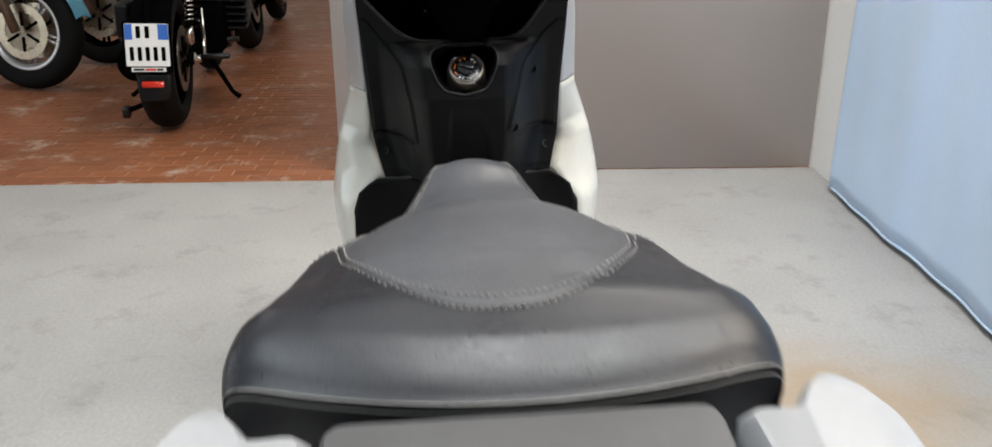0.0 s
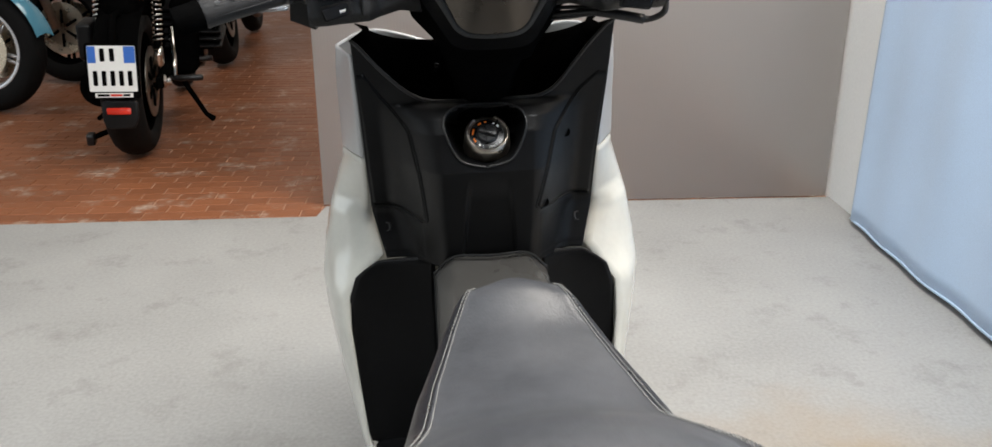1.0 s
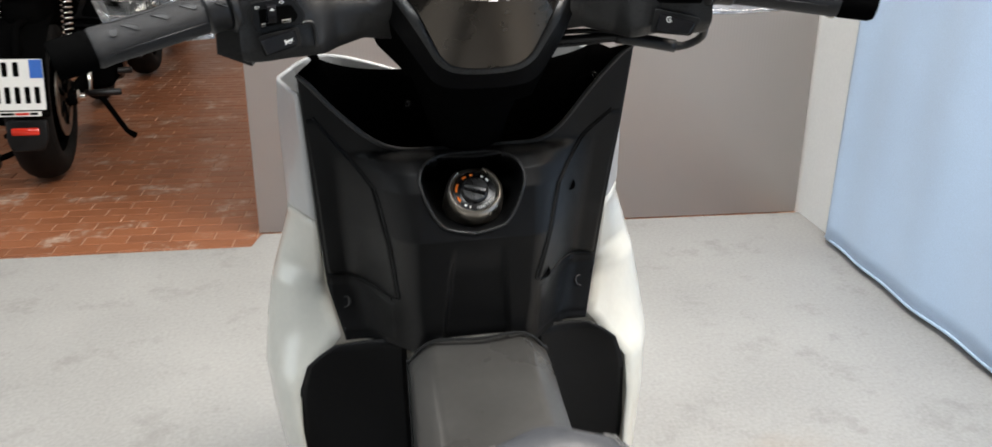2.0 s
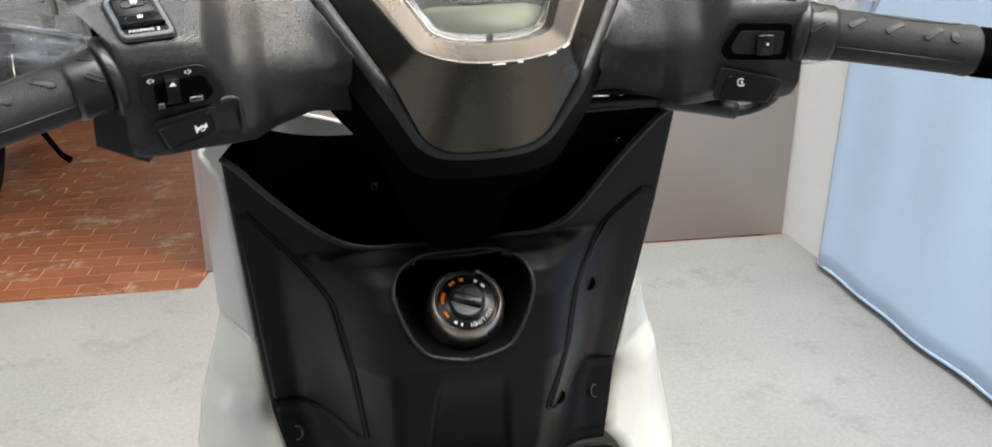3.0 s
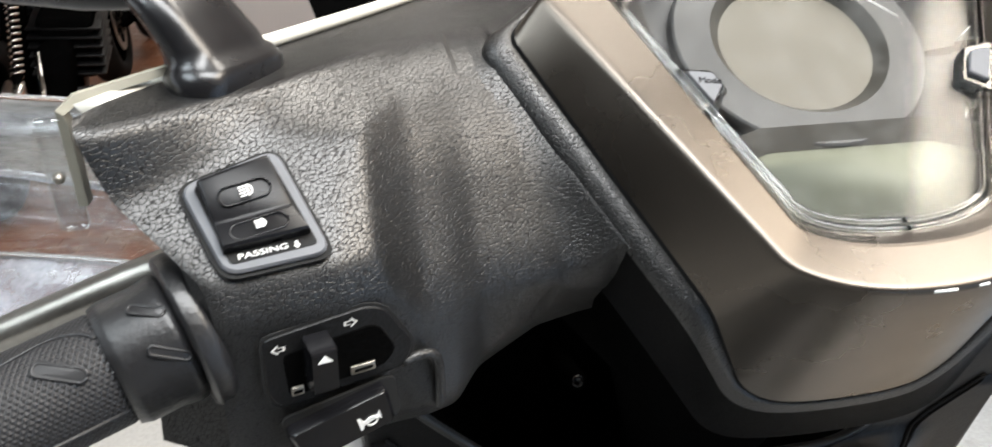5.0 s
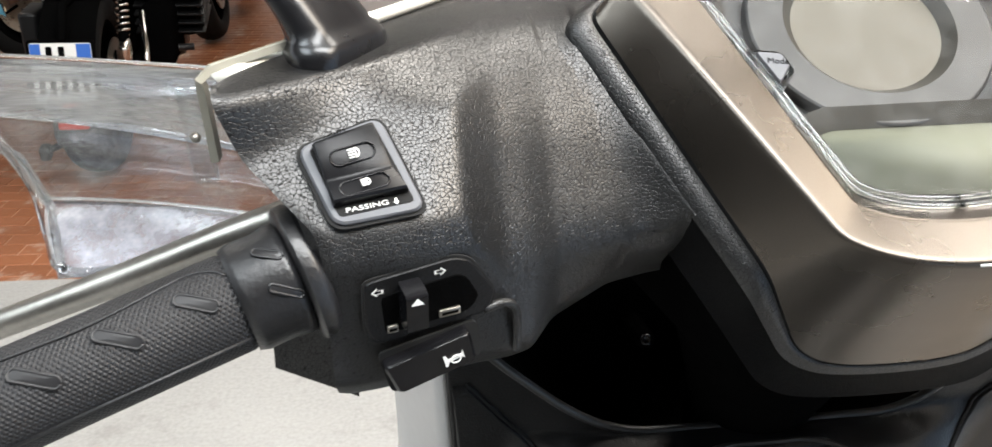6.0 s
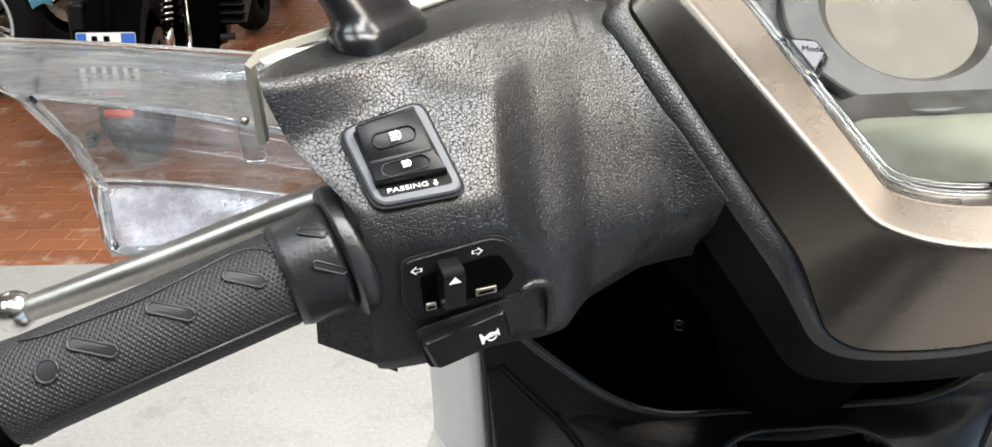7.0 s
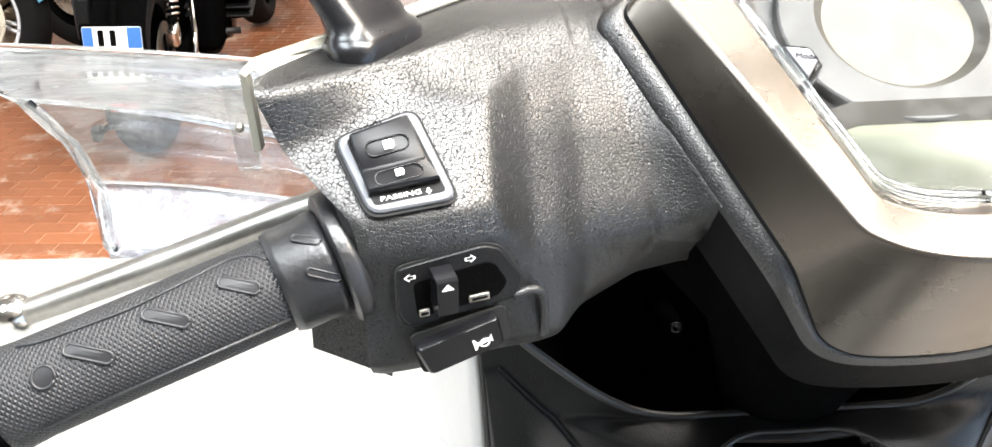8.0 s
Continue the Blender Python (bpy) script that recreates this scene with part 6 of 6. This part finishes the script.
    if exhaust:
        part("exhaust_pipe", tube(smooth_line([(0.12, 0.92, 0.55), (0.15, 1.00, 0.35), (0.16, 0.80, 0.22), (0.19, 0.40, 0.25), (0.21, 0.20, 0.32)], 24), 0.024, 12), "black", ob)
        part("silencer", tube([(0.21, 0.22, 0.315), (0.215, 0.15, 0.335), (0.225, -0.12, 0.40), (0.227, -0.16, 0.41)], [0.03, 0.052, 0.055, 0.04], 18), "black", ob)
    part("side_stand", tube([(-0.12, 0.52, 0.26), (-0.25, 0.58, 0.05), (-0.27, 0.50, 0.035)], 0.012, 8), "dark", ob)
    part("chain_case", block(0.03, 0.52, 0.09, pose(-0.15, 0.25, 0.36, 4), 0.012), "black", ob)
    if plate:
        part("tail_fairing", skin([fillet([(-w, y, lo), (-w, y, hi - 0.03), (-w * 0.6, y, hi), (w * 0.6, y, hi), (w, y, hi - 0.03), (w, y, lo)], 0.02, 2) for y, w, lo, hi in ((-0.16, 0.045, 0.62, 0.70), (-0.10, 0.070, 0.60, 0.74), (0.10, 0.090, 0.58, 0.76), (0.40, 0.100, 0.58, 0.76))]), "dark", ob)
        part("tool_case", block(0.060, 0.16, 0.150, pose(-0.150, -0.02, 0.500, 4), 0.014, 3), "black", ob, "black case beside the rear wheel")
        part("silencer", lathe([(0.050, -0.42), (0.072, -0.36), (0.078, 0.0), (0.074, 0.014), (0.052, 0.018), (0.046, 0.004), (0.0, 0.002)], pose(-0.105, -0.130, 0.315, 84, 0, 0), 32), "dark", ob, "matt black silencer", crease=40)
        part("gear_case", block(0.12, 0.44, 0.24, pose(0.17, 0.52, 0.40), 0.04, 3), "dark", ob)
        part("cylinder", block(0.20, 0.24, 0.24, pose(0.20, 0.60, 0.50, 12), 0.03, 3), "dark", ob)
        for k in range(6):
            part("cooling_fin", block(0.26, 0.28, 0.009, pose(0.20, 0.60, 0.415 + k * 0.034, 12), 0.003), "black", ob)
        part("axle_nut", lathe([(0.030, 0), (0.030, 0.014), (0.018, 0.022), (0.018, 0.040), (0, 0.042)], pose(0.118, 0.0, 0.315, 0, 90, 0), 16), "chrome", ob, "polished axle nut", crease=35)
        part("brake_caliper", block(0.034, 0.075, 0.070, pose(0.120, -0.020, 0.425, 20), 0.012, 3), "chrome", ob, "polished brake caliper")
        part("passenger_peg", tube([(0.13, 0.16, 0.300), (0.17, 0.14, 0.300), (0.27, 0.13, 0.305), (0.275, 0.13, 0.305)], [0.009, 0.014, 0.014, 0.008], 10), "rubber", ob)
        part("peg_hanger", tube([(0.13, 0.30, 0.50), (0.145, 0.22, 0.38), (0.15, 0.15, 0.30)], 0.011, 8), "chrome", ob)
        part("centre_stand", tube(smooth_line([(-0.02, 0.22, 0.22), (-0.05, 0.10, 0.125), (-0.11, 0.02, 0.100), (-0.185, -0.02, 0.075)], 14), 0.012, 8), "dark", ob)
        part("stand_foot", block(0.035, 0.05, 0.050, pose(-0.190, -0.02, 0.070, 10), 0.008), "rubber", ob)
        part("stand_prop", tube([(0.13, 0.36, 0.29), (0.235, 0.46, 0.060), (0.270, 0.44, 0.040)], [0.014, 0.012, 0.016], 8), "dark", ob)
        part("plate_arm", tube([(0.02, 0.05, 0.64), (0.0, -0.25, 0.62), (0.0, -0.315, 0.52)], 0.014, 8), "dark", ob)
        pm = pose(-0.005, -0.322, 0.430, 82, 0, 0)
        holder = part("plate_holder", prism([(-0.098, -0.115), (0.098, -0.115), (0.098, 0.098), (-0.098, 0.098)], 0.010, pm, 0.012, 3, 0.002), "dark", ob, "black number plate holder")
        board = part("number_plate", prism([(-0.0885, -0.0885), (0.0885, -0.0885), (0.0885, 0.0885), (-0.0885, 0.0885)], 0.0022, pm @ pose(0, 0, 0.0101), 0.006, 3), "plate", holder, "white number plate with blue end bands", smooth=False)
        for x, w in ((-0.0725, 0.030), (0.0665, 0.042)):
            part("blue_band", prism([(x - w / 2, 0.022), (x + w / 2, 0.022), (x + w / 2, 0.086), (x - w / 2, 0.086)], 0.0006, pm @ pose(0, 0, 0.0123)), "blue", holder, smooth=False)
        for x, y, w, h in ((-0.034, 0.053, 0.018, 0.050), (0.002, 0.053, 0.018, 0.050)):
            part("plate_bar", prism([(x - w / 2, y - h / 2), (x + w / 2, y - h / 2), (x + w / 2, y + h / 2), (x - w / 2, y + h / 2)], 0.0006, pm @ pose(0, 0, 0.0123), 0.004, 2), "dark", holder, smooth=False)
        for i in range(5):
            x = -0.064 + i * 0.032
            part("plate_bar", prism([(x - 0.0085, -0.066), (x + 0.0085, -0.066), (x + 0.0085, -0.008), (x - 0.0085, -0.008)], 0.0006, pm @ pose(0, 0, 0.0123), 0.004, 2), "dark", holder, smooth=False)
        part("holder_strip", prism([(-0.070, -0.111), (0.070, -0.111), (0.070, -0.094), (-0.070, -0.094)], 0.0006, pm @ pose(0, 0, 0.0101), 0.001, 2), "plate", holder, smooth=False)
        for x, w, mat in ((-0.040, 0.044, "dark"), (0.008, 0.044, "red"), (0.046, 0.026, "dark")):
            part("strip_bar", prism([(x - w / 2, -0.107), (x + w / 2, -0.107), (x + w / 2, -0.098), (x - w / 2, -0.098)], 0.0006, pm @ pose(0, 0, 0.0107)), mat, holder, smooth=False)
        flap = part("mud_flap", prism([(-0.050, -0.235), (0.052, -0.235), (0.070, -0.200), (0.072, -0.125), (-0.060, -0.125), (-0.064, -0.200)], 0.012, pm @ pose(0.012, 0, -0.004), 0.012, 3, 0.003), "black", ob, crease=50)
        part("reflector", prism([(-0.045, -0.178), (0.045, -0.178), (0.045, -0.152), (-0.045, -0.152)], 0.006, pm @ pose(0.012, 0, 0.0082), 0.006, 3, 0.001), "red", flap, "red rear reflector")
        part("flap_arm", tube([(0, 0.02, 0.66), (0, -0.285, 0.53), (0, -0.300, 0.36)], 0.016, 8), "dark", ob)
    return ob


motorcycle(pose(-1.435, 4.135, 0, 0, 2, 8), "black naked motorcycle with a white number plate leaning on its stand", "red_paint", "dark", plate=True, disc="steel", exhaust=False)
motorcycle(pose(-3.84, 5.24, 0, 0, -6, -101), "motorcycle with a light blue front mudguard and silver cast wheels", "fender_blue", "rim", fender="fender_blue", spokes=5)
motorcycle(pose(-3.72, 5.98, 0, 0, -6, -101), "dark motorcycle with pale brake discs", "gloss_black", "dark", spokes=6)
motorcycle(pose(-1.55, 6.25, 0, 0, -6, 4), "black motorcycle standing behind the others", "gloss_black", "dark", disc="steel")


# ---------------------------------------------------------------- brick floor
def brick_mesh(name, lx, ly, h):
    bm = bmesh.new()
    c = 0.002
    rings = []
    for z, i in ((-h, 0.0), (-c, 0.0), (0.0, c)):
        rings.append([(-lx / 2 + i, -ly / 2 + i, z), (lx / 2 - i, -ly / 2 + i, z), (lx / 2 - i, ly / 2 - i, z), (-lx / 2 + i, ly / 2 - i, z)])
    skin(rings, True, True, bm)
    return mesh_of(name, bm, "brick", False)


BX, BY, JOINT = 0.140, 0.0695, 0.0028
brick_field = tagged(new("brick_floor"), "red terracotta brick floor laid in running bond, worn and stained", kind="structure")
shared = [brick_mesh("brick", BX - JOINT, BY - JOINT, 0.02) for _ in range(1)]
rng = random.Random(4)
verts, faces = [], []
count = 0
for row in range(126):
    y = MAT_Y - 0.06 + row * BY
    off = (row % 2) * BX / 2
    for col in range(48):
        x = -5.3 + off + col * BX
        if x > WALL_X - 0.08:
            continue
        z = -0.0055 + rng.uniform(-0.0007, 0.0007)
        tx, ty = rng.uniform(-0.004, 0.004), rng.uniform(-0.004, 0.004)
        near = -1.75 < x < -0.55 and y < MAT_Y + 2.4
        if near and count < 300:
            b = new("brick", shared[0])
            b.matrix_basis = pose(x, y, z, math.degrees(tx), math.degrees(ty), rng.uniform(-0.3, 0.3))
            b.parent = brick_field
            count += 1
        else:
            k = len(verts)
            c = 0.002
            hx, hy = (BX - JOINT) / 2, (BY - JOINT) / 2
            for zz, i in ((-0.02, 0.0), (-c, 0.0), (0.0, c)):
                for sx, sy in ((-1, -1), (1, -1), (1, 1), (-1, 1)):
                    verts.append((x + sx * (hx - i), y + sy * (hy - i), z + zz + (sx * ty * hx + sy * tx * hy if zz > -0.01 else 0)))
            for a in (0, 4):
                for j in range(4):
                    faces.append((k + a + j, k + a + (j + 1) % 4, k + a + 4 + (j + 1) % 4, k + a + 4 + j))
            faces.append((k + 8, k + 9, k + 10, k + 11))
me = bpy.data.meshes.new("brick_rest")
me.from_pydata(verts, [], faces)
me.materials.append(MAT["brick"])
rest = tagged(new("brick_rest", me), "red terracotta bricks", kind="stuff")
rest.parent = brick_field
